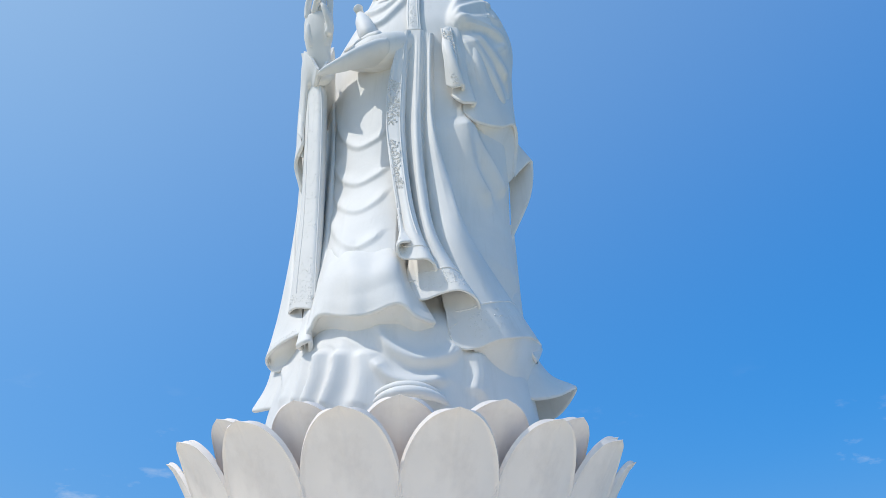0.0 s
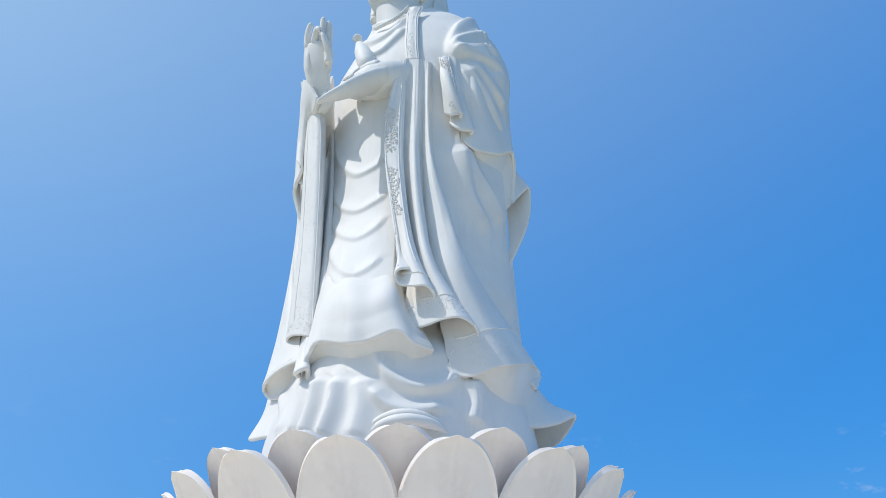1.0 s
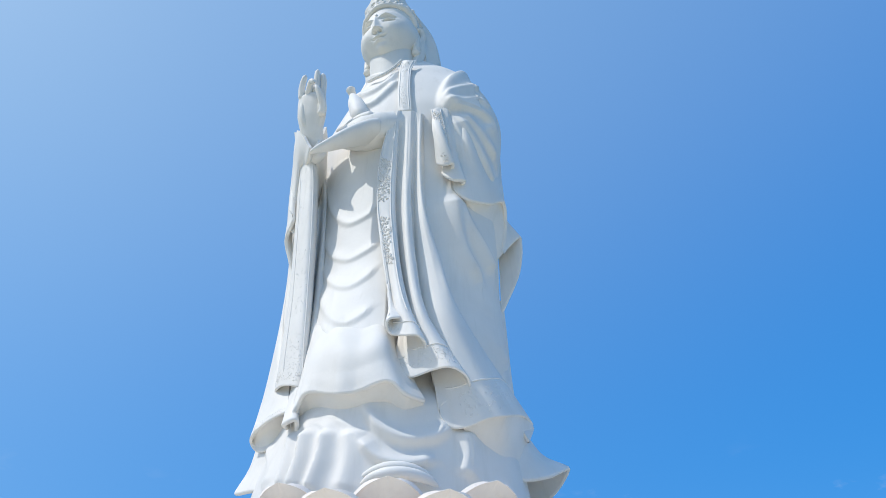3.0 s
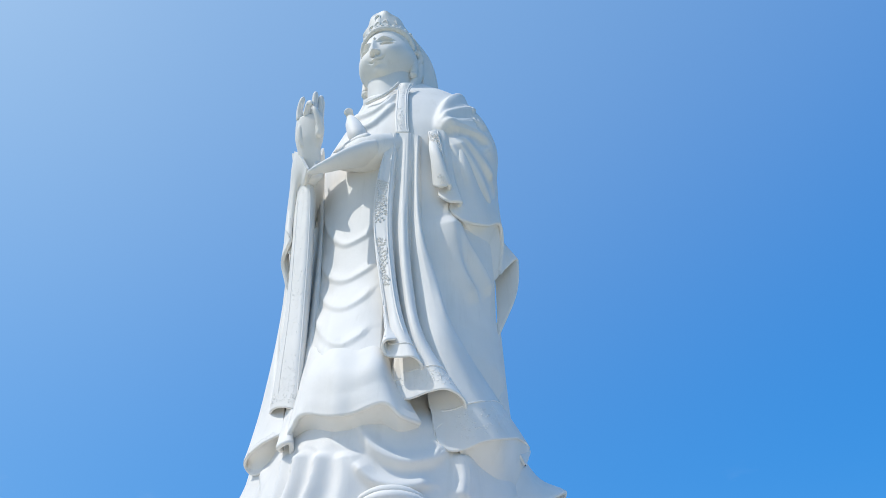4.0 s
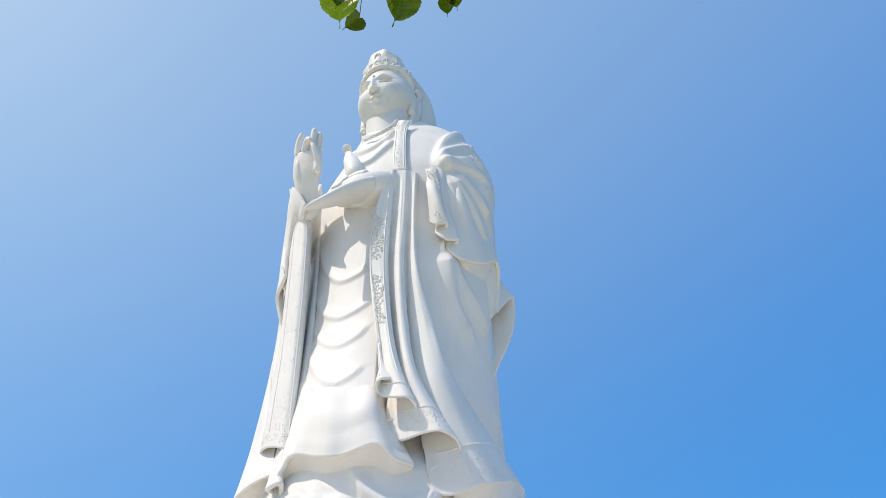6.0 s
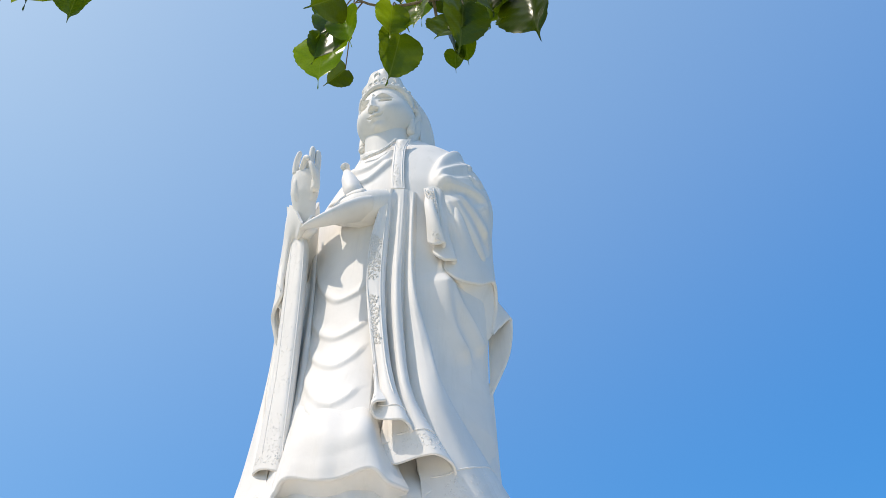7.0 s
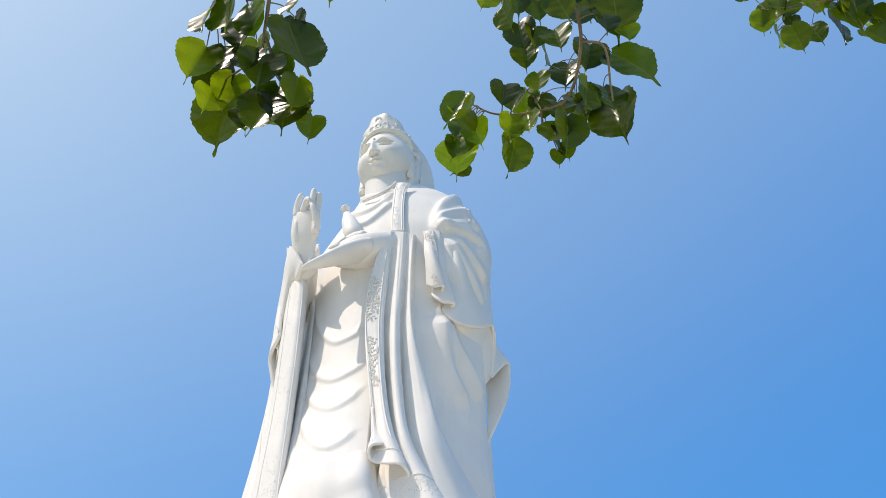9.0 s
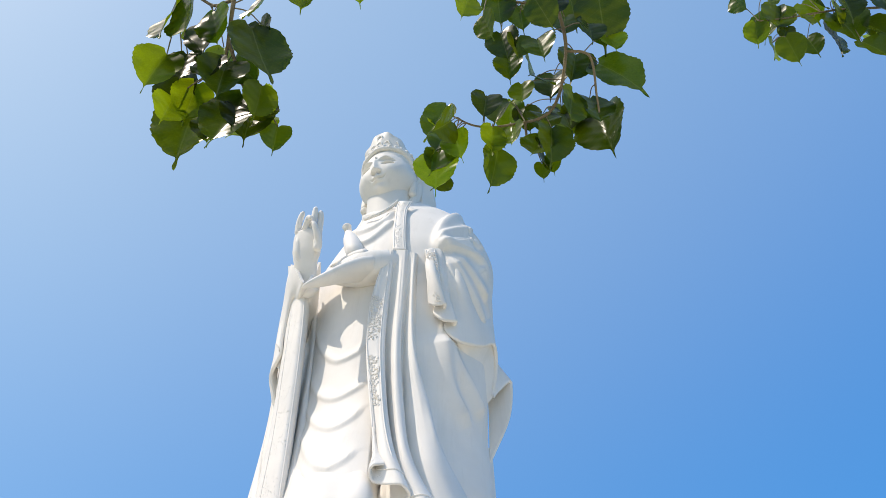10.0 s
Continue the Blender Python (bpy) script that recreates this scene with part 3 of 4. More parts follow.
    hem.append([(6.26, 36.70, 16.44), (6.16, 37.70, 15.03), (6.00, 38.30, 13.38)])
    hem.append([(7.74, 39.90, 17.75), (7.26, 39.60, 15.74), (6.83, 39.60, 13.74)])
    hem.append([(8.95, 43.00, 18.52), (8.32, 41.80, 16.56), (7.64, 41.20, 14.25)])
    cloth(b, [[tuple(np.array(p) + (0, .16, .1)) for p in c] for c in hem], rows=24, thick=.16)

    # robe flaring behind on both sides
    hem = []
    hem.append([(4.13, 38.60, 13.55), (4.47, 39.40, 16.07), (5.00, 40.50, 19.55), (5.33, 42.00, 23.63)])
    hem.append([(5.06, 39.00, 13.91), (5.49, 39.80, 16.59), (5.91, 41.00, 20.59), (6.10, 42.00, 24.98)])
    hem.append([(6.25, 39.50, 14.35), (6.74, 40.50, 17.24), (6.79, 41.50, 21.67), (6.59, 42.00, 27.32)])
    hem.append([(7.48, 40.00, 14.00), (7.66, 41.00, 16.69), (7.27, 42.00, 21.08), (7.15, 43.00, 27.95)])
    hem.append([(9.24, 41.00, 14.51), (8.37, 42.00, 16.70), (7.69, 43.00, 20.71), (7.46, 43.60, 28.33)])
    hem.append([(11.07, 43.50, 15.79), (9.29, 44.00, 17.04), (8.05, 44.00, 20.31), (7.74, 44.00, 28.58)])
    hem.append([(10.00, 45.00, 14.47), (9.16, 45.00, 16.61), (8.24, 45.00, 19.89), (7.90, 45.00, 28.19)])
    hem.append([(8.14, 46.50, 14.33), (8.42, 46.00, 16.54), (8.15, 46.00, 19.87), (7.77, 46.00, 28.28)])
    cloth(b, hem, rows=30)
    # robe edge with the embroidered band
    hem = []
    hem.append([(-5.94, 41.16, 19.92), (-6.15, 41.44, 23.20), (-6.32, 41.79, 27.92), (-6.59, 42.00, 34.68), (-7.11, 42.30, 40.08), (-7.86, 42.97, 44.21)])
    hem.append([(-6.46, 41.46, 19.73), (-6.54, 41.74, 22.93), (-6.65, 42.09, 27.63), (-6.94, 42.30, 34.37), (-7.47, 42.60, 39.75), (-8.20, 43.27, 44.50)])
    hem.append([(-7.02, 41.46, 19.53), (-7.05, 41.74, 22.75), (-7.08, 42.09, 27.63), (-7.37, 42.30, 34.36), (-7.79, 42.60, 39.74), (-8.57, 43.27, 44.49)])
    hem.append([(-7.39, 40.96, 19.58), (-7.39, 41.24, 22.65), (-7.37, 41.59, 27.49), (-7.67, 41.80, 34.17), (-8.07, 42.10, 39.51), (-8.87, 42.77, 44.24)])
    hem.append([(-7.25, 39.80, 19.44), (-7.26, 40.20, 22.36), (-7.31, 40.70, 27.20), (-7.63, 41.00, 33.85), (-8.03, 41.30, 39.13), (-8.81, 41.70, 43.47)])
    hem.append([(-6.75, 39.00, 19.34), (-6.84, 39.40, 22.10), (-6.93, 39.90, 26.69), (-7.28, 40.20, 33.22), (-7.66, 40.50, 38.40), (-8.46, 40.90, 42.66)])
    hem.append([(-6.03, 38.40, 19.06), (-6.17, 38.80, 21.78), (-6.34, 39.30, 26.32), (-6.69, 39.60, 32.75), (-7.08, 39.90, 37.86), (-8.01, 40.30, 42.00)])
    hem.append([(-5.53, 38.30, 18.87), (-5.73, 38.70, 21.74), (-5.95, 39.20, 26.26), (-6.27, 39.50, 32.68), (-6.72, 39.80, 37.78), (-7.72, 40.20, 41.72)])
    hem.append([(-5.35, 38.70, 18.98), (-5.55, 39.10, 21.95), (-5.79, 39.60, 26.52), (-6.13, 39.90, 33.01), (-6.53, 40.20, 38.15), (-7.42, 40.60, 41.89)])
    hem.append([(-5.40, 39.80, 19.42), (-5.60, 40.20, 22.54), (-5.84, 40.70, 27.23), (-6.18, 41.00, 33.89), (-6.58, 41.30, 39.17), (-7.37, 41.70, 42.69)])
    panel, pn = cloth(b, hem, rows=60, per=6, thick=.16)
    close_roll(b, hem)
    hem = []
    hem.append([(-5.42, 38.73, 19.41), (-5.60, 39.80, 23.16), (-5.96, 42.05, 28.10), (-6.44, 43.82, 36.15), (-6.97, 45.63, 41.26), (-7.65, 45.77, 45.28)])
    hem.append([(-5.13, 38.09, 19.18), (-5.20, 39.02, 22.73), (-5.42, 40.44, 27.06), (-5.82, 41.98, 34.69), (-6.18, 42.91, 38.87), (-7.03, 45.59, 45.12)])
    hem.append([(-4.85, 38.70, 20.17), (-4.91, 39.31, 23.31), (-5.10, 40.40, 27.05), (-5.55, 41.85, 34.59), (-5.87, 42.59, 38.60), (-6.28, 43.22, 42.84)])
    cloth(b, hem, rows=40)
    # outer edge and its curled hem
    hem = []
    hem.append([(-6.45, 39.60, 17.40), (-6.49, 40.20, 18.55), (-6.54, 41.00, 20.48), (-6.79, 41.50, 25.42), (-7.02, 42.00, 30.50), (-7.61, 42.60, 39.15)])
    hem.append([(-6.82, 40.40, 16.55), (-6.98, 41.00, 18.13), (-7.12, 41.60, 20.44), (-7.26, 42.00, 25.71), (-7.48, 42.50, 30.84), (-7.95, 43.00, 39.50)])
    hem.append([(-7.54, 41.00, 16.12), (-7.75, 41.60, 17.99), (-7.77, 42.00, 20.54), (-7.71, 42.30, 25.88), (-7.83, 42.80, 31.04), (-8.26, 43.20, 39.67)])
    hem.append([(-8.32, 41.80, 16.33), (-8.39, 42.30, 18.27), (-8.22, 42.50, 20.97), (-7.96, 42.60, 26.05), (-8.05, 43.10, 31.25), (-8.48, 43.40, 39.84)])
    hem.append([(-8.72, 41.80, 16.85), (-8.56, 42.10, 18.50), (-8.28, 42.30, 21.08), (-7.98, 42.50, 26.00), (-8.03, 43.00, 31.18), (-8.52, 43.40, 39.84)])
    hem.append([(-8.45, 40.90, 17.07), (-8.16, 41.00, 18.35), (-8.00, 41.60, 20.83), (-7.92, 42.40, 25.94), (-8.03, 43.00, 31.18), (-8.48, 43.40, 39.84)])
    hem.append([(-7.38, 39.20, 17.16), (-7.23, 39.80, 18.52), (-7.46, 40.80, 20.98), (-7.81, 42.40, 25.94), (-7.99, 43.00, 31.18), (-8.47, 43.60, 40.02)])
    hem.append([(-6.16, 38.20, 17.36), (-6.31, 39.20, 18.79), (-6.79, 41.00, 21.70), (-7.41, 42.80, 26.18), (-7.77, 43.40, 31.47), (-8.33, 43.80, 40.20)])
    edge, en = cloth(b, hem, rows=50, per=7, thick=.18)
    close_roll(b, hem)
    hem = []
    hem.append([(-6.01, 38.00, 16.25), (-6.26, 38.60, 17.49), (-6.18, 39.20, 18.87), (-6.08, 40.00, 21.61)])
    hem.append([(-6.09, 37.20, 16.14), (-6.06, 38.00, 17.24), (-5.92, 38.60, 18.60), (-5.94, 40.00, 21.61)])
    hem.append([(-5.43, 36.90, 16.29), (-5.70, 37.80, 17.51), (-5.68, 38.40, 18.88), (-5.80, 40.00, 21.61)])
    hem.append([(-5.44, 38.00, 15.70), (-5.59, 38.80, 17.22), (-5.65, 39.30, 18.92), (-5.72, 40.00, 21.61)])
    cloth(b, hem, rows=24)
    # lower skirt at the side, with its pointed tip
    hem = []
    hem.append([(-6.41, 40.00, 12.81), (-6.66, 40.50, 14.66), (-6.91, 41.00, 16.63), (-7.11, 42.00, 19.33)])
    hem.append([(-7.54, 40.50, 13.56), (-7.45, 41.00, 15.18), (-7.50, 41.40, 16.78), (-7.58, 42.00, 19.33)])
    hem.append([(-9.21, 42.50, 14.00), (-8.62, 42.60, 15.36), (-8.44, 43.00, 17.00), (-8.27, 43.30, 19.89)])
    hem.append([(-9.35, 43.50, 14.48), (-8.73, 43.60, 16.08), (-8.49, 43.80, 17.69), (-8.22, 44.00, 20.20)])
    cloth(b, hem, rows=24)

    # arched folds over the feet
    for path, r in (
        ([(-1.82, 35.51, 12.54), (-0.79, 34.93, 12.92), (0.38, 34.73, 12.98), (1.41, 35.03, 12.78), (2.17, 35.55, 12.52)], .24),
        ([(-1.64, 34.95, 12.15), (-0.77, 34.39, 12.41), (0.38, 34.19, 12.47), (1.54, 34.62, 12.34), (2.30, 35.25, 12.13)], .3),
    ):
        tube(b, path, [r * 0.5, r, r, r * 0.5], n=28)

    # sleeve of the lowered arm, its cascade and tail
    hem = []
    hem.append([(2.75, 37.67, 36.63), (2.58, 37.13, 38.32), (2.44, 37.17, 40.08), (2.60, 37.96, 42.62)])
    hem.append([(3.16, 37.21, 36.05), (2.93, 36.80, 38.01), (2.68, 36.89, 39.81), (2.74, 37.96, 42.68)])
    hem.append([(3.80, 37.03, 36.06), (3.30, 36.77, 37.99), (2.97, 36.91, 39.83), (2.91, 37.96, 42.75)])
    hem.append([(3.76, 37.63, 35.97), (3.44, 37.58, 38.46), (3.10, 37.47, 40.31), (3.04, 37.96, 42.76)])
    hem.append([(3.16, 37.94, 35.81), (3.38, 37.85, 38.38), (3.19, 37.66, 40.27), (3.13, 37.96, 42.76)])
    hem.append([(3.77, 37.57, 34.95), (3.60, 37.64, 37.96), (3.35, 37.58, 40.08), (3.26, 37.96, 42.77)])
    hem.append([(4.67, 37.68, 34.97), (4.01, 37.65, 37.76), (3.60, 37.52, 39.90), (3.44, 37.97, 42.78)])
    hem.append([(4.42, 38.22, 34.91), (4.21, 38.04, 37.80), (3.83, 37.72, 40.00), (3.61, 37.98, 42.80)])
    hem.append([(3.97, 38.25, 34.60), (4.30, 38.25, 37.56), (4.10, 37.93, 40.00), (3.86, 38.26, 43.12)])
    hem.append([(4.89, 38.12, 33.57), (4.96, 38.29, 36.94), (4.60, 37.98, 39.60), (4.31, 38.30, 43.06)])
    hem.append([(6.65, 39.34, 34.23), (5.92, 38.64, 37.08), (5.39, 38.15, 39.56), (4.93, 38.39, 42.93)])
    hem.append([(7.88, 40.50, 35.35), (7.35, 41.00, 39.31), (6.74, 41.30, 42.64), (5.98, 41.60, 46.05)])
    hem.append([(8.14, 41.50, 33.99), (8.06, 41.80, 38.88), (7.74, 42.00, 42.42), (6.87, 42.00, 45.64)])
    hem.append([(7.85, 42.00, 31.71), (8.09, 42.50, 37.15), (8.25, 42.50, 41.98), (7.59, 42.30, 44.98)])
    sleeve, sn = cloth(b, hem, per=8, rows=40)
    hem = []
    hem.append([(7.84, 42.00, 31.61), (7.57, 42.00, 33.40), (7.23, 42.00, 35.02), (6.86, 42.00, 36.41)])
    hem.append([(8.44, 42.40, 32.65), (8.02, 42.40, 34.26), (7.62, 42.40, 35.63), (7.28, 42.30, 36.96)])
    hem.append([(9.44, 42.80, 33.67), (8.61, 43.00, 35.18), (8.02, 43.00, 36.41), (7.69, 43.00, 37.85)])
    hem.append([(9.20, 43.20, 30.88), (8.50, 43.40, 33.39), (8.06, 43.40, 35.60), (7.80, 43.30, 37.52)])
    hem.append([(7.65, 43.60, 27.25), (7.83, 43.80, 31.00), (7.85, 43.80, 34.22), (7.80, 43.60, 36.90)])
    cloth(b, hem, rows=24)
    hem = []
    hem.append([(4.00, 38.20, 34.68), (4.22, 38.50, 34.40), (4.41, 38.80, 34.28)])
    hem.append([(4.92, 38.20, 33.68), (5.21, 38.80, 33.45), (5.53, 39.30, 33.12)])
    hem.append([(6.66, 39.40, 34.38), (6.39, 39.70, 33.48), (6.12, 39.95, 32.60)])
    hem.append([(7.92, 40.60, 35.49), (7.35, 40.75, 33.92), (6.72, 40.95, 32.33)])
    hem.append([(8.19, 41.50, 33.99), (7.56, 41.40, 32.54), (6.87, 41.30, 31.29)])
    hem.append([(7.96, 42.00, 31.67), (7.52, 41.90, 31.07), (6.95, 41.80, 30.27)])
    cloth(b, [[tuple(np.array(p) + (-.06, .16, .12)) for p in c] for c in hem], rows=20, thick=.16)
    # embroidered band down the sleeve's edge
    hem = []
    hem.append([(3.11, 37.72, 36.63), (2.79, 37.52, 38.27), (2.57, 37.45, 40.29), (2.35, 37.78, 42.51)])
    hem.append([(3.15, 37.21, 36.10), (2.85, 37.08, 37.78), (2.63, 37.08, 39.84), (2.43, 37.58, 42.23)])
    hem.append([(3.42, 37.01, 35.86), (3.12, 36.90, 37.61), (2.92, 36.91, 39.68), (2.72, 37.39, 42.03)])
    hem.append([(3.72, 37.09, 36.01), (3.43, 36.99, 37.77), (3.22, 36.98, 39.82), (3.00, 37.49, 42.21)])
    hem.append([(3.84, 37.53, 36.53), (3.55, 37.43, 38.32), (3.34, 37.40, 40.38), (3.11, 37.77, 42.59)])
    band, bn = cloth(b, hem, per=8, rows=50, thick=.12)
    # forearm in its sleeve
    tube(b, [(6.86, 40.09, 42.70), (4.01, 39.76, 42.55), (1.46, 39.61, 42.13), (-0.14, 39.12, 41.41), (-1.55, 38.58, 40.65), (-2.77, 38.67, 40.43), (-3.90, 39.22, 40.56), (-4.82, 40.08, 41.00)], [1.2, 1.4, 1.45, 1.5, 1.5, 1.4, 1.05, .6], n=60, around=48)
    # lowered palm, held flat
    tube(b, [(-1.5, 38.2, 40.3), (-2.6, 37.8, 39.7), (-3.8, 37.25, 38.65), (-5.0, 36.85, 37.5), (-5.9, 36.65, 36.75), (-6.5, 36.5, 36.2)], [1.2, 1.15, .9, .62, .38, .16], n=40, around=32, squash=((-.65, 0, .75), .62))
    for path, r in (
        ([(-1.92, 37.70, 41.31), (-3.03, 38.04, 41.36), (-4.19, 39.02, 41.62), (-5.32, 40.48, 42.49)], .34),
    ):
        tube(b, path, [r * 1.8, r * 1.45, r * .95, r * .35], n=24)
    # flask in the hand
    tube(b, [(-3.02, 38.68, 41.77), (-3.40, 39.15, 43.39), (-3.84, 40.19, 45.54), (-4.58, 44.91, 51.62), (-4.79, 44.97, 52.40), (-5.00, 45.02, 53.01)], [.62, .78, .66, .40, .36, .56], n=30, around=24)
    # raised hand
    tube(b, [(-6.52, 39.90, 38.28), (-6.72, 39.40, 39.42), (-6.80, 39.00, 40.14), (-6.93, 38.70, 40.76), (-7.00, 38.30, 41.81), (-7.04, 38.00, 42.92), (-7.08, 37.80, 43.90)], [1.0, .9, .85, .95, 1.18, 1.2, 1.1], n=50, around=40, squash=((.35, 1, .25), .45))
    for path, r in (
        ([(-7.84, 38.10, 43.25), (-7.95, 37.80, 44.12), (-7.87, 37.50, 44.80), (-7.68, 37.20, 45.43)], .25),
        ([(-7.39, 37.80, 43.48), (-7.27, 37.30, 43.99), (-7.09, 36.90, 44.28), (-6.80, 36.60, 43.81)], .25),
        ([(-6.86, 37.70, 43.53), (-6.80, 37.50, 44.52), (-6.77, 37.30, 45.33), (-6.78, 37.10, 46.00)], .26),
        ([(-6.32, 37.90, 43.38), (-6.26, 37.70, 44.38), (-6.28, 37.50, 45.18), (-6.38, 37.40, 45.90)], .25),
        ([(-6.20, 37.70, 41.21), (-6.05, 37.30, 41.87), (-6.27, 36.90, 42.65), (-6.69, 36.60, 43.61)], .28),
    ):
        tube(b, path, [r * 1.3, r * 1.05, r, r * .75], n=26)
    for path, r in (
        ([(-6.46, 38.50, 40.64), (-6.24, 38.10, 41.38), (-6.24, 37.80, 42.09), (-6.45, 37.60, 42.64)], .36),
        ([(-7.26, 38.60, 40.71), (-7.59, 38.30, 41.52), (-7.71, 38.10, 42.47), (-7.70, 38.00, 43.28)], .32),
    ):
        tube(b, path, [r * .8, r, r, r * .7], n=26)
    # sleeve of the raised arm
    hem = []
    hem.append([(-8.34, 43.00, 32.10), (-8.54, 42.50, 35.53), (-8.50, 42.00, 38.62), (-8.47, 41.00, 40.79), (-8.24, 40.00, 41.98)])
    hem.append([(-8.32, 42.00, 33.47), (-8.38, 41.60, 36.49), (-8.35, 41.00, 38.92), (-8.25, 40.20, 40.33), (-7.88, 39.20, 41.04)])
    hem.append([(-7.71, 41.60, 32.92), (-7.88, 41.00, 36.00), (-7.92, 40.40, 38.38), (-7.80, 39.60, 39.57), (-7.42, 38.70, 40.05)])
    hem.append([(-7.92, 43.50, 36.95), (-7.81, 42.20, 38.22), (-7.50, 40.40, 38.52), (-7.20, 39.20, 38.78), (-6.97, 38.40, 38.91)])
    hem.append([(-7.65, 43.50, 36.96), (-7.54, 42.20, 38.23), (-7.19, 40.20, 38.23), (-6.90, 38.90, 38.20), (-6.73, 38.20, 38.37)])
    hem.append([(-7.21, 43.50, 36.98), (-7.10, 42.20, 38.25), (-6.86, 40.60, 38.50), (-6.71, 39.60, 38.77), (-6.58, 38.60, 38.65)])
    hem.append([(-6.76, 43.50, 36.99), (-6.69, 42.20, 38.27), (-6.48, 40.40, 38.45), (-6.37, 39.40, 38.95), (-6.27, 38.60, 39.39)])
    hem.append([(-6.45, 43.80, 37.25), (-6.35, 42.60, 38.64), (-6.20, 41.00, 39.14), (-6.12, 40.00, 40.04), (-6.14, 39.20, 40.88)])
    hem.append([(-6.16, 44.00, 37.43), (-6.10, 43.00, 39.00), (-6.02, 41.80, 40.09), (-5.96, 40.60, 41.28), (-6.08, 39.80, 42.27)])
    cloth(b, hem, rows=50, thick=.2)
    hem = []
    hem.append([(-7.87, 41.40, 35.21), (-7.98, 41.50, 36.42), (-8.09, 41.60, 37.68)])
    hem.append([(-8.18, 41.00, 34.59), (-8.23, 41.20, 35.87), (-8.26, 41.40, 37.49)])
    hem.append([(-7.78, 40.80, 33.51), (-7.96, 41.00, 34.87), (-8.12, 41.40, 36.62)])
    hem.append([(-8.36, 42.00, 32.41), (-8.33, 42.00, 34.57), (-8.34, 42.00, 36.84)])
    hem.append([(-7.90, 42.60, 30.54), (-8.21, 42.60, 33.40), (-8.28, 42.60, 36.19)])
    cloth(b, hem, rows=20)

    # collar bands and necklace
    hem = []
    hem.append([(-0.23, 38.23, 42.75), (-0.32, 38.54, 44.93), (-0.27, 39.18, 47.47), (-0.22, 40.36, 50.40), (-0.04, 40.74, 51.92)])
    hem.append([(0.23, 38.04, 42.58), (0.15, 38.28, 44.66), (0.16, 38.92, 47.18), (0.23, 39.93, 49.91), (0.47, 40.17, 51.31)])
    hem.append([(0.81, 38.00, 42.56), (0.70, 38.23, 44.64), (0.69, 38.89, 47.18), (0.78, 39.80, 49.63), (1.18, 40.35, 51.59)])
    collar, ln = cloth(b, hem, rows=30, per=10, thick=.16)
    neck_path = [(-2.95, 41.78, 50.15), (-2.31, 40.92, 49.64), (-1.55, 40.42, 49.62), (-0.73, 40.43, 50.53), (-0.14, 40.82, 51.93)]
    tube(b, neck_path, [.08, .09, .09, .08], n=40)
    for p in glide(neck_path, 20):
        ball(b, p + np.array([0, -.12, 0]), (.17, .17, .17), nu=10, nv=7)

    # head: neck, face, ears, hair, crown and veil
    hm = Matrix.Translation((-1.15, 43.1, 57.4)) @ Matrix.Rotation(radians(-30), 4, "Z")

    def at(x, y, z):
        return np.array(hm @ Vector((x, y, z)))

    tube(b, [at(0.2, 1.6, -8.5), at(0.1, 1.25, -6.2), at(0, .9, -4.3), at(0, .6, -1.5)], [4.0, 2.5, 2.35, 2.35], n=24, around=40, ends=False)

    def bump(x, z, cx, cz, wx, wz):
        return np.exp(-((x - cx) / wx) ** 2 - ((z - cz) / wz) ** 2)

    def face_shape(p):
        x, y, z = p[..., 0], p[..., 1], p[..., 2]
        low = np.clip(-z, 0, 1)
        x = x * (1 + 0.10 * bump(0 * x, z, 0, -.35, 1, .4)) * (1 - 0.30 * low ** 2.4)
        front = np.clip(-y * 2.2, 0, 1)
        ax = np.abs(x)
        d = 0.17 * bump(ax, z, .42, .05, .24, .13)
        d = d - 0.15 * bump(ax, z, .43, -.02, .19, .075)
        d = d + 0.34 * np.exp(-((z + .085 - .10 * (ax - .43) ** 2 * 4) / .027) ** 2) * np.clip(1.3 - np.abs(ax - .43) / .17, 0, 1)
        d = d - 0.13 * np.exp(-((z - .19 + .9 * (ax - .36) ** 2) / .04) ** 2) * np.clip(1 - np.abs(ax - .40) / .36, 0, 1)
        nose = np.clip((.18 - z) / .50, 0, 1) * np.clip((z + .38) / .05, 0, 1)
        d = d - (0.04 + 0.13 * nose) * np.exp(-(x / (.06 + .05 * nose)) ** 2) * (nose > 0)
        d = d - 0.06 * bump(ax, z, .13, -.33, .06, .05)
        d = d + 0.2 * bump(ax, z, .10, -.385, .05, .03)
        d = d - 0.06 * bump(ax, z, .55, -.36, .24, .2)
        d = d - 0.06 * bump(x, z, 0, -.52, .2, .034) * (1 - .35 * np.exp(-(x / .03) ** 2))
        d = d - 0.08 * bump(x, z, 0, -.615, .17, .04)
        d = d + 0.17 * np.exp(-((z + .565 - .7 * x ** 2) / .024) ** 2) * np.clip(1.35 - ax / .25, 0, 1)
        d = d - 0.09 * bump(x, z, 0, -.80, .24, .09)
        y = y * (1 + 0.12 * low ** 2) + front * d
        return np.stack([x, y, z], -1)

    tilt = hm @ Matrix.Rotation(radians(-5), 4, "Y")
    ball(b, at(0, 0, 0), (2.78, 2.95, 3.8), tilt, nu=320, nv=300, shape=face_shape)
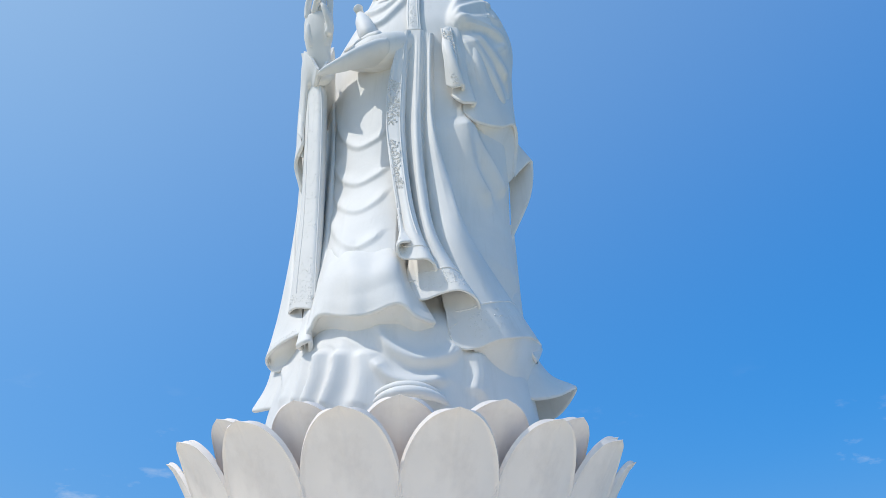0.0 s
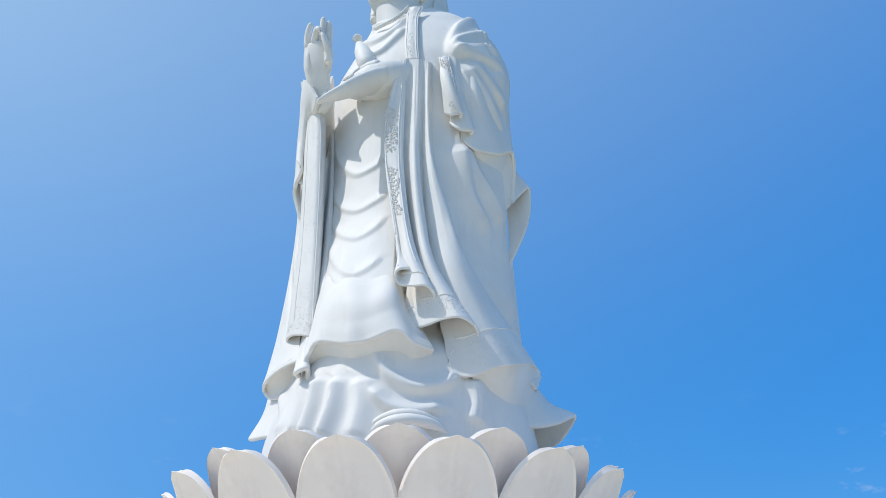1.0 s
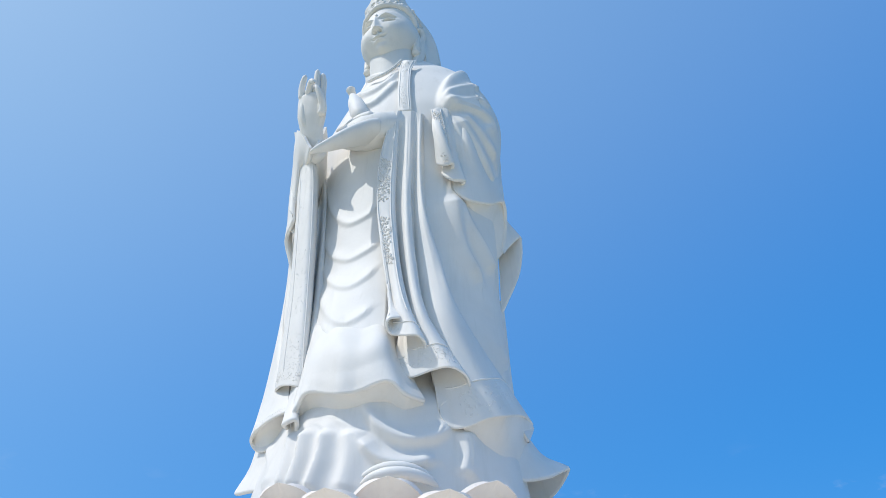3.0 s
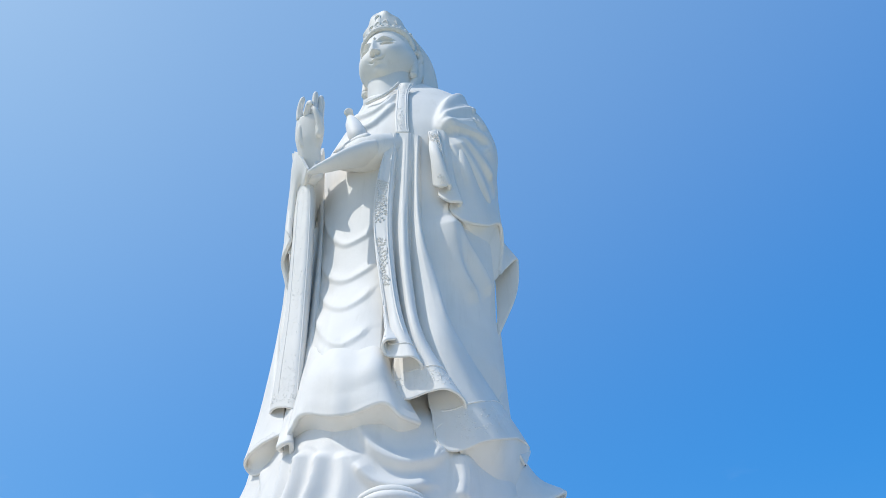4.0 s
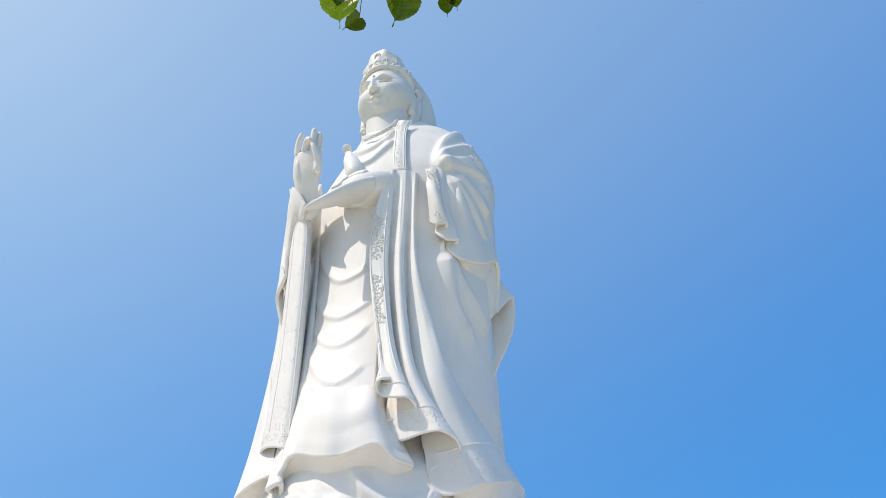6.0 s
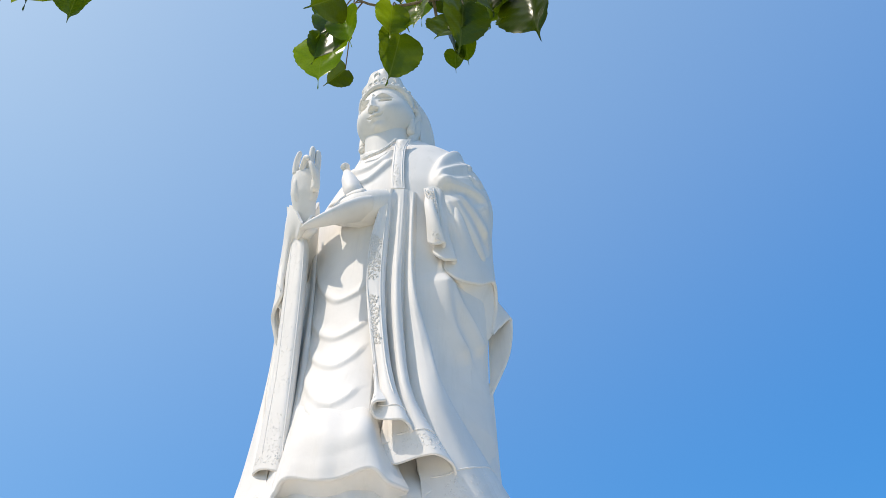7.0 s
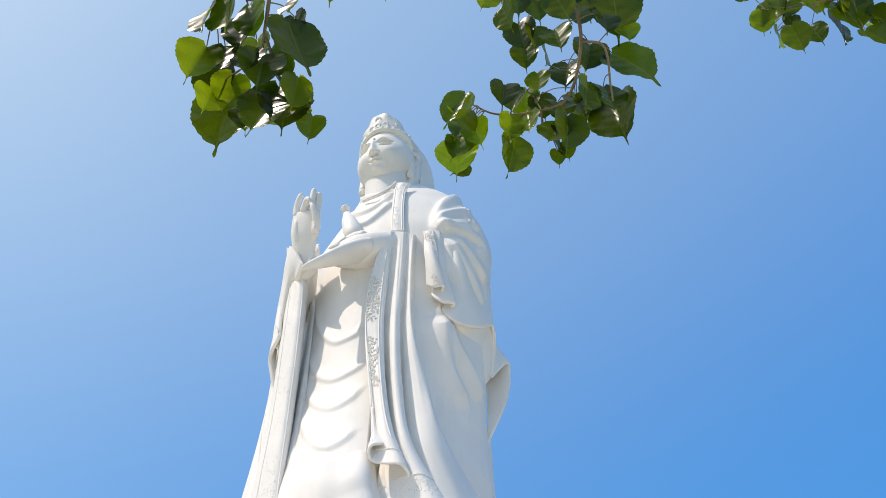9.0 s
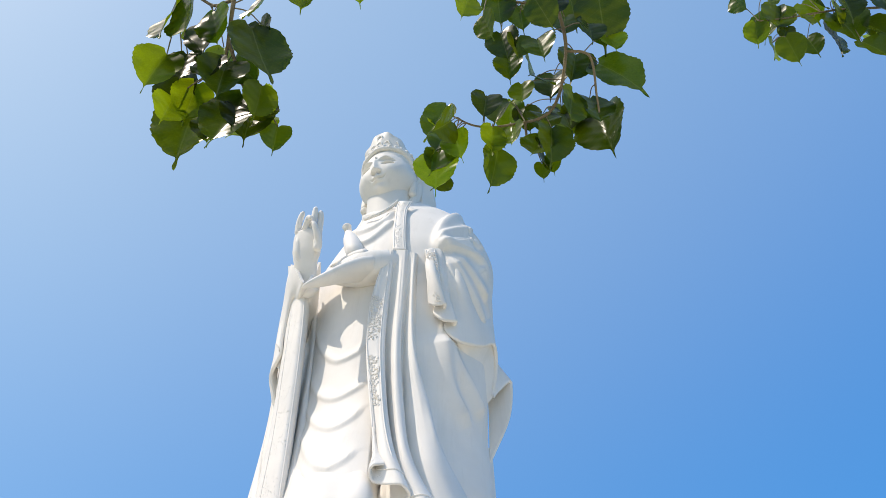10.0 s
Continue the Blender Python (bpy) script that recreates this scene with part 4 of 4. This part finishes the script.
    for sx in (-1, 1):
        # ears with long lobes
        tube(b, [at(2.5 * sx, .1, .7), at(2.95 * sx, .6, .9), at(3.05 * sx, .9, .1), at(2.8 * sx, .5, -.9), at(2.65 * sx, .2, -1.6)], [.25, .34, .34, .26, .25], n=30)
        tube(b, [at(2.55 * sx, .0, .1), at(2.7 * sx, .2, -1.2), at(2.65 * sx, .2, -2.6)], [.25, .35, .42], n=24)
        ball(b, at(2.65 * sx, .2, -2.62), (.43, .43, .43), nu=16, nv=12)
        # locks beside the face and over the shoulders
        tube(b, [at(1.6 * sx, -2.1, 2.7), at(2.35 * sx, -1.1, 2.3), at(2.65 * sx, -.3, 1.5), at(2.7 * sx, .0, .7)], [.3, .38, .36, .2], n=30)
        tube(b, [at(2.7 * sx, 1.1, 1), at(2.75 * sx, .9, -2), at(2.5 * sx, .5, -4), at(2.9 * sx, .2, -5.6), at(2.5 * sx, -.2, -6.6)], [.5, .55, .5, .45, .2], n=36)
    ball(b, at(0, -2.88, 1.0), (.13, .13, .13), nu=10, nv=8)
    # hair and crown
    ball(b, at(0, .35, 1.5), (2.78, 2.9, 3.2), hm, nu=64, nv=40)
    tube(b, [at(-2.7, .1, 1.9), at(-2.1, -1.5, 2.5), at(-1.0, -2.25, 2.75), at(0, -2.5, 2.85), at(1.0, -2.25, 2.75), at(2.1, -1.5, 2.5), at(2.7, .1, 1.9)], [.24, .28, .28, .28, .28, .28, .24], n=60)
    for k in range(13):
        a = (k / 12 - .5) * 2.6
        ball(b, at(2.72 * math.sin(a), .2 - 2.78 * math.cos(a), 3.1 - .35 * abs(math.sin(a))), (.24, .24, .24), nu=12, nv=8)
    hem = []
    for x, y, z, top_x, top_y, top_z in (
        (-2.4, .0, 2.8, -2.2, .1, 4.4), (-1.9, -1.2, 3.0, -2.35, -1.3, 4.8), (-1.1, -1.9, 3.1, -1.35, -1.95, 5.0), (-.5, -2.15, 3.1, -.75, -2.35, 5.7),
        (0, -2.3, 3.1, 0, -2.2, 6.1), (.5, -2.15, 3.1, .75, -2.35, 5.7), (1.1, -1.9, 3.1, 1.2, -1.95, 5.3), (1.9, -1.2, 3.0, 1.75, -1.2, 5.0), (2.4, .0, 2.8, 1.8, .1, 4.5),
    ):
        hem.append([at(x, y, z), at(x * .96, y - .12, (z + top_z) / 2), at(top_x, top_y, top_z)])
    cloth(b, hem, rows=24, thick=.25)
    for x, y, z in ((0, -2.5, 3.7), (-.75, -2.3, 3.8), (.75, -2.3, 3.8), (0, -2.55, 4.8), (-.6, -2.25, 5.0), (.6, -2.25, 5.0), (-1.5, -1.75, 3.8), (1.5, -1.75, 3.8)):
        tube(b, [at(x - .3, y + .12, z - .32), at(x - .25, y + .02, z + .25), at(x + .15, y + .02, z + .38), at(x + .28, y + .08, z - .2)], [.08, .12, .11, .07], n=14)
    # veil falling from the crown to the shoulders
    hem = []
    hem.append([at(-3.4, 2.2, -6.0), at(-3.4, 2.1, -2.5), at(-3.0, 1.6, 1.0), at(-2.3, .2, 3.6), at(-1.1, -.3, 5.2)])
    hem.append([at(-3.6, 3.4, -6.0), at(-3.6, 3.2, -2.5), at(-3.2, 2.4, 1.2), at(-2.0, 1.2, 4.0), at(-.9, .2, 5.8)])
    hem.append([at(0, 4.6, -6.2), at(0, 4.4, -2.5), at(0, 3.8, 1.5), at(0, 2.0, 4.6), at(0, .2, 6.4)])
    hem.append([at(3.6, 3.4, -6.0), at(3.6, 3.2, -2.5), at(3.2, 2.4, 1.2), at(2.0, 1.2, 4.0), at(.9, .2, 5.8)])
    hem.append([at(3.3, 1.0, -6.0), at(3.1, 1.1, -2.5), at(2.95, 1.2, 1.0), at(2.3, .2, 3.6), at(1.1, -.3, 5.2)])
    cloth(b, hem, rows=40, per=12, thick=.4)

    # embroidered bands and their raised borders
    relief(b, cascade, 1.6 / 27, 5.0 / 27, .63, .80, 130, .17, 1, lift=.1)
    relief(b, cascade, 1.6 / 27, 5.0 / 27, .40, .56, 140, .17, 2, lift=.1)
    relief(b, cascade, 12.5 / 27, 15.5 / 27, .02, .07, 90, .14, 3)
    relief(b, cascade, 10 / 27, 12.5 / 27, .02, .09, 40, .125, 10)
    relief(b, cascade, 22 / 27, 25 / 27, .015, .055, 90, .14, 4)
    relief(b, cascade, 1 / 27, 4 / 27, .01, .06, 40, .125, 11)
    piping(b, cascade, s=1.3 / 27, lo=.15)
    piping(b, cascade, s=5.3 / 27, lo=.15)
    piping(b, cascade, t=.085, lo=3 / 27, hi=7 / 27)
    piping(b, cascade, t=.085, lo=12 / 27, hi=16 / 27)
    piping(b, cascade, t=.07, lo=21 / 27, hi=26 / 27)
    relief(b, panel, 5.2 / 9, 6.8 / 9, .08, .26, 60, .125, 5)
    relief(b, panel, 5.2 / 9, 6.8 / 9, .32, .52, 60, .125, 12)
    relief(b, panel, 5.2 / 9, 6.8 / 9, .58, .82, 60, .125, 13)
    relief(b, panel, 4.2 / 9, 7.5 / 9, .02, .07, 60, .14, 6)
    piping(b, panel, s=5 / 9, lo=.07)
    piping(b, panel, s=7.1 / 9, lo=.07)
    relief(b, edge, 5.2 / 7, 6.9 / 7, .02, .06, 50, .16, 9)
    relief(b, collar, .25, .75, .05, .45, 70, .14, 7, lift=.07)
    relief(b, collar, .25, .75, .55, .95, 60, .14, 14, lift=.07)
    piping(b, collar, s=.15)
    piping(b, collar, s=.85)
    relief(b, band, 1.3 / 4, 2.9 / 4, .05, .95, 130, .14, 8, lift=.15)
    piping(b, band, s=1.0 / 4)
    piping(b, band, s=3.0 / 4)

    statue = new("statue", b.mesh("statue", STONE))
    tagged(statue, "colossal white stone robed statue, one palm raised, on a lotus", "statue")


# ---- the tree over the path ----
def leaf_mesh(seed, mat):
    """A broad heart-shaped leaf with a long drip tip: stalk end at the origin, hanging along -z, facing -y."""
    rnd = random.Random(seed)
    nt, ns = 34, 13
    t = np.linspace(0, 1, nt)
    u = np.clip(t / 0.80, 0, 1)
    w = 0.98 * np.sqrt(u * (1 - u)) * (1.18 - 0.36 * u) + 0.014 + 0.05 * np.exp(-((t - 0.79) / 0.04) ** 2) + 0.012 * np.sin(t * 75) * (u > 0.05) * (u < 0.95)
    w[0] = 0.1
    w[-1] = 0.003
    s = np.linspace(-1, 1, ns)
    fold, arch, twist = rnd.uniform(0.15, 0.5), rnd.uniform(-0.25, 0.35), rnd.uniform(-0.2, 0.2)
    ph = rnd.uniform(0, 6)
    x = s[:, None] * w[None]
    y = -np.abs(x) * fold + arch * (t[None] - 0.3) ** 2 + 0.03 * np.sin(t[None] * 16 + ph + s[:, None] * 2) * np.abs(s[:, None]) ** 2
    y = y + 0.004 * np.cos(np.abs(s[:, None]) * 5 + t[None] * 34) * (w[None] > 0.1)
    lobe = 0.10 * np.abs(s[:, None]) ** 1.5 * np.exp(-(t[None] / 0.18) ** 2)
    z = -t[None] * 1.25 + lobe
    a = twist * t[None]
    g = np.stack([x * np.cos(a) - y * np.sin(a), x * np.sin(a) + y * np.cos(a), z + 0 * x], -1)
    b = Build()
    b.grid(g)
    return b.mesh("leaf", mat)


def twig_mesh(path, r0, r1, name, mat, n=30):
    b = Build()
    tube(b, path, [r0, r1], n=n, around=10, ends=False)
    return b.mesh(name, mat)


def make_tree():
    tree = tagged(new("bodhi_tree"), "leafy fig tree with hanging heart-shaped green leaves", "tree")
    part("trunk", twig_mesh([(2.6, -2.6, -.1), (2.5, -2.5, 1.6), (2.2, -2.2, 3.2), (1.8, -1.7, 4.4)], .24, .13, "trunk", BARK), tree, "grey-brown rough trunk")
    kinds = [leaf_mesh(k, LEAF) for k in range(8)]
    backlit = [leaf_mesh(k, BACKLIT_LEAF) for k in range(8)]
    rnd = random.Random(11)

    def spray(limb, twigs, leaves, grown=1.13):
        part("branch", twig_mesh(limb, .06, .006, "branch", BARK), tree)
        pts = []
        for k, tw in enumerate(twigs):
            part("twig", twig_mesh(tw, .0042 if k == 0 else .0028, .0016, "twig", TWIG), tree)
            pts.append(glide(tw, 40))
        pts = np.concatenate(pts)
        more = [(x + rnd.gauss(0, .013), y + rnd.uniform(.01, .06), z + rnd.gauss(.02, .013), size * rnd.uniform(.75, 1),
                 roll + rnd.gauss(0, .25), rnd.uniform(0, .8), rnd.random() < .35) for x, y, z, size, roll, yaw, _ in leaves if rnd.random() < .35]
        for x, y, z, size, roll, yaw, is_backlit in leaves + more:
            base = np.array([x, y, z])
            hook = pts[np.argmin(np.linalg.norm(pts - base - np.array([0, 0, .02]), axis=1))]
            mid = (hook + base) / 2 + np.array([0, 0, 0.012])
            part("leaf_stalk", twig_mesh([hook, mid, base], .0011, .0009, "leaf_stalk", TWIG, n=8), tree)
            leaf = part("leaf", rnd.choice(backlit if is_backlit else kinds), tree)
            leaf.location = base
            leaf.rotation_euler = (rnd.gauss(0.12, 0.22), roll, yaw * rnd.choice((-1, 1)) + rnd.gauss(0, .2))
            leaf.scale = [size * grown] * 3

    # each leaf: stalk end's place, width, swing, turn, and whether its colours are backlit
    hanging = [
        (-0.271, 0.432, 2.547, 0.069, -0.00, 0.90, 0),
        (-0.306, 0.468, 2.559, 0.054, -0.09, 0.60, 0),
        (-0.303, 0.502, 2.504, 0.051, 0.14, 0.30, 1),
        (-0.281, 0.512, 2.524, 0.046, -0.07, 0.20, 0),
        (-0.247, 0.462, 2.570, 0.048, -0.00, 0.80, 1),
        (-0.179, 0.450, 2.498, 0.069, -0.49, -0.40, 0),
        (-0.159, 0.412, 2.525, 0.054, -0.00, -0.90, 0),
        (-0.259, 0.485, 2.578, 0.054, -0.00, 0.30, 0),
        (-0.234, 0.497, 2.486, 0.040, -0.09, 0.50, 0),
        (-0.214, 0.496, 2.482, 0.053, -0.05, 0.20, 0),
        (-0.274, 0.583, 2.511, 0.081, 0.09, 0.10, 1),
        (-0.294, 0.554, 2.469, 0.041, -0.00, 0.50, 1),
        (-0.242, 0.592, 2.479, 0.043, -0.07, 0.20, 1),
        (-0.192, 0.542, 2.471, 0.071, 0.31, 0.20, 0),
        (-0.181, 0.561, 2.474, 0.063, -0.05, 0.10, 0),
        (-0.161, 0.510, 2.453, 0.041, -0.14, -0.50, 1),
        (-0.265, 0.543, 2.499, 0.046, -0.00, 0.20, 1),
        (-0.296, 0.546, 2.530, 0.056, 0.09, 0.30, 0),
    ]
    upper = [
        (0.143, 0.530, 2.868, 0.053, 0.09, 0.50, 1),
        (0.201, 0.537, 2.904, 0.058, -0.00, 0.30, 0),
        (0.211, 0.584, 2.845, 0.059, -0.00, 0.30, 0),
        (0.165, 0.522, 2.774, 0.047, 0.09, 0.70, 1),
        (0.244, 0.548, 2.894, 0.051, -0.00, 0.20, 0),
        (0.241, 0.581, 2.827, 0.049, -0.05, 0.50, 1),
        (0.270, 0.560, 2.781, 0.055, -0.07, -0.20, 0),
        (0.253, 0.489, 2.789, 0.053, -0.14, 0.80, 0),
        (0.399, 0.524, 2.925, 0.093, -0.00, 0.10, 0),
        (0.368, 0.542, 2.826, 0.050, -0.00, -0.20, 0),
        (0.416, 0.572, 2.847, 0.053, -0.07, 0.30, 1),
        (0.364, 0.615, 2.848, 0.069, 0.17, 0.20, 0),
        (0.402, 0.611, 2.811, 0.091, -0.66, -0.30, 0),
        (0.420, 0.701, 2.772, 0.099, -0.03, 0.10, 0),
    ]
    middle = [
        (0.346, 0.635, 2.731, 0.062, -0.00, 0.90, 0),
        (0.391, 0.663, 2.768, 0.069, -0.09, 0.30, 0),
        (0.188, 0.657, 2.733, 0.052, 0.10, 0.20, 0),
        (0.120, 0.709, 2.772, 0.064, 0.66, -0.60, 0),
        (0.098, 0.734, 2.742, 0.040, 0.09, 0.40, 1),
        (0.124, 0.675, 2.666, 0.060, 0.35, 0.80, 0),
        (0.132, 0.695, 2.653, 0.049, -0.07, 0.30, 1),
        (0.104, 0.727, 2.639, 0.072, 0.09, 0.10, 1),
        (0.129, 0.811, 2.682, 0.040, 0.35, 0.90, 0),
        (0.216, 0.729, 2.664, 0.067, -0.03, 0.10, 0),
        (0.287, 0.729, 2.688, 0.051, -0.03, 1.00, 0),
        (0.309, 0.680, 2.678, 0.068, -0.05, 0.10, 0),
        (0.317, 0.731, 2.663, 0.031, -0.00, 0.40, 1),
        (0.202, 0.696, 2.687, 0.050, -0.07, 0.40, 1),
    ]
    inner = [
        (0.240, 0.703, 2.704, 0.051, -0.00, 0.50, 1),
        (0.260, 0.660, 2.792, 0.046, 0.09, 0.30, 1),
        (0.287, 0.648, 2.801, 0.070, 0.56, 0.80, 0),
        (0.246, 0.713, 2.815, 0.065, 0.44, 0.70, 0),
        (0.308, 0.706, 2.767, 0.059, 0.09, 0.20, 0),
        (0.353, 0.718, 2.806, 0.063, -0.10, 0.30, 0),
        (0.330, 0.661, 2.845, 0.065, 0.21, 0.50, 0),
        (0.280, 0.725, 2.819, 0.052, -0.09, 0.20, 0),
        (0.336, 0.562, 2.894, 0.058, 0.10, 0.30, 0),
        (0.290, 0.502, 2.843, 0.051, -0.07, 0.20, 0),
        (0.236, 0.643, 2.870, 0.052, 0.05, 0.40, 1),
        (0.355, 0.551, 2.967, 0.063, -0.05, 0.30, 0),
    ]
    far = [
        (0.895, 0.691, 3.416, 0.051, 0.07, 1.10, 0),
        (0.931, 0.713, 3.319, 0.057, 0.21, 0.20, 1),
        (0.996, 0.686, 3.369, 0.083, 0.24, 0.20, 1),
        (1.018, 0.665, 3.278, 0.049, -0.00, 0.40, 1),
        (1.082, 0.666, 3.406, 0.074, -0.07, 0.20, 0),
        (1.132, 0.676, 3.335, 0.097, -0.17, 0.10, 0),
        (1.190, 0.670, 3.273, 0.079, -0.70, -0.30, 0),
        (1.160, 0.690, 3.209, 0.071, -0.35, 0.40, 0),
        (1.276, 0.713, 3.350, 0.080, -0.05, 0.10, 0),
        (1.009, 0.778, 3.344, 0.062, 0.07, 0.50, 1),
        (0.971, 0.702, 3.221, 0.063, -0.05, 0.80, 1),
        (1.090, 0.745, 3.326, 0.055, -0.00, 0.90, 0),
        (1.229, 0.624, 3.340, 0.081, -0.00, 0.20, 0),
        (1.110, 0.616, 3.301, 0.072, -0.05, 0.30, 0),
    ]
    outer = [
        (0.876, 0.610, 3.234, 0.051, -0.00, 0.30, 1),
        (1.265, 0.708, 3.186, 0.100, 0.10, 0.20, 0),
        (1.326, 0.666, 3.236, 0.105, -0.07, 0.10, 0),
        (1.241, 0.718, 3.060, 0.088, -0.14, 0.30, 0),
        (1.231, 0.631, 3.235, 0.076, -0.00, 0.40, 1),
    ]
    stray = [
        (-0.147, 0.479, 2.751, 0.063, -0.07, 0.20, 1),
        (-0.057, 0.497, 2.799, 0.056, -0.10, 0.10, 1),
        (-0.083, 0.483, 2.772, 0.046, 0.09, 0.40, 0),
    ]
    spray([(1.8, -1.7, 4.4), (0.8, -.6, 4.2), (-.2, .2, 3.2), (-0.236, 0.407, 2.739)],
          [[(-0.236, 0.407, 2.739), (-0.217, 0.442, 2.568), (-0.221, 0.485, 2.530), (-0.223, 0.515, 2.502)], [(-0.217, 0.442, 2.568), (-0.253, 0.465, 2.592), (-0.283, 0.458, 2.600), (-0.307, 0.469, 2.579)], [(-0.221, 0.485, 2.530), (-0.191, 0.520, 2.467), (-0.172, 0.537, 2.450)]],
          hanging, 1.28)
    spray([(1.8, -1.7, 4.4), (1.2, -.5, 4.3), (.6, .4, 3.6), (0.287, 0.451, 3.059)],
          [[(0.287, 0.451, 3.059), (0.306, 0.517, 2.860), (0.331, 0.585, 2.796), (0.313, 0.668, 2.721), (0.238, 0.696, 2.702), (0.175, 0.704, 2.700), (0.128, 0.705, 2.731)], [(0.306, 0.517, 2.860), (0.253, 0.539, 2.886), (0.193, 0.536, 2.894), (0.155, 0.532, 2.901)], [(0.331, 0.585, 2.796), (0.371, 0.579, 2.770), (0.389, 0.631, 2.721), (0.396, 0.653, 2.700)], [(0.264, 0.689, 2.707), (0.275, 0.726, 2.698), (0.287, 0.734, 2.689)]],
          upper + middle + inner)
    spray([(1.8, -1.7, 4.4), (1.9, -.5, 4.3), (1.9, .4, 3.8), (1.520, 0.581, 3.508)],
          [[(1.520, 0.581, 3.508), (1.303, 0.634, 3.343), (1.130, 0.665, 3.330), (1.008, 0.692, 3.316), (0.936, 0.705, 3.311)], [(1.303, 0.634, 3.343), (1.292, 0.673, 3.308), (1.292, 0.714, 3.202)], [(1.008, 0.692, 3.316), (1.000, 0.723, 3.289), (0.973, 0.743, 3.273)]],
          far + outer)
    spray([(1.8, -1.7, 4.4), (0.9, -.6, 4.3), (.1, .2, 3.5), (-0.067, 0.444, 2.961)],
          [[(-0.067, 0.444, 2.961), (-0.065, 0.454, 2.816), (-0.056, 0.486, 2.786)], [(-0.065, 0.454, 2.816), (-0.112, 0.473, 2.803), (-0.153, 0.490, 2.791)]],
          stray)


# ---- build ----
make_ground()
make_lotus()
make_statue()
make_tree()
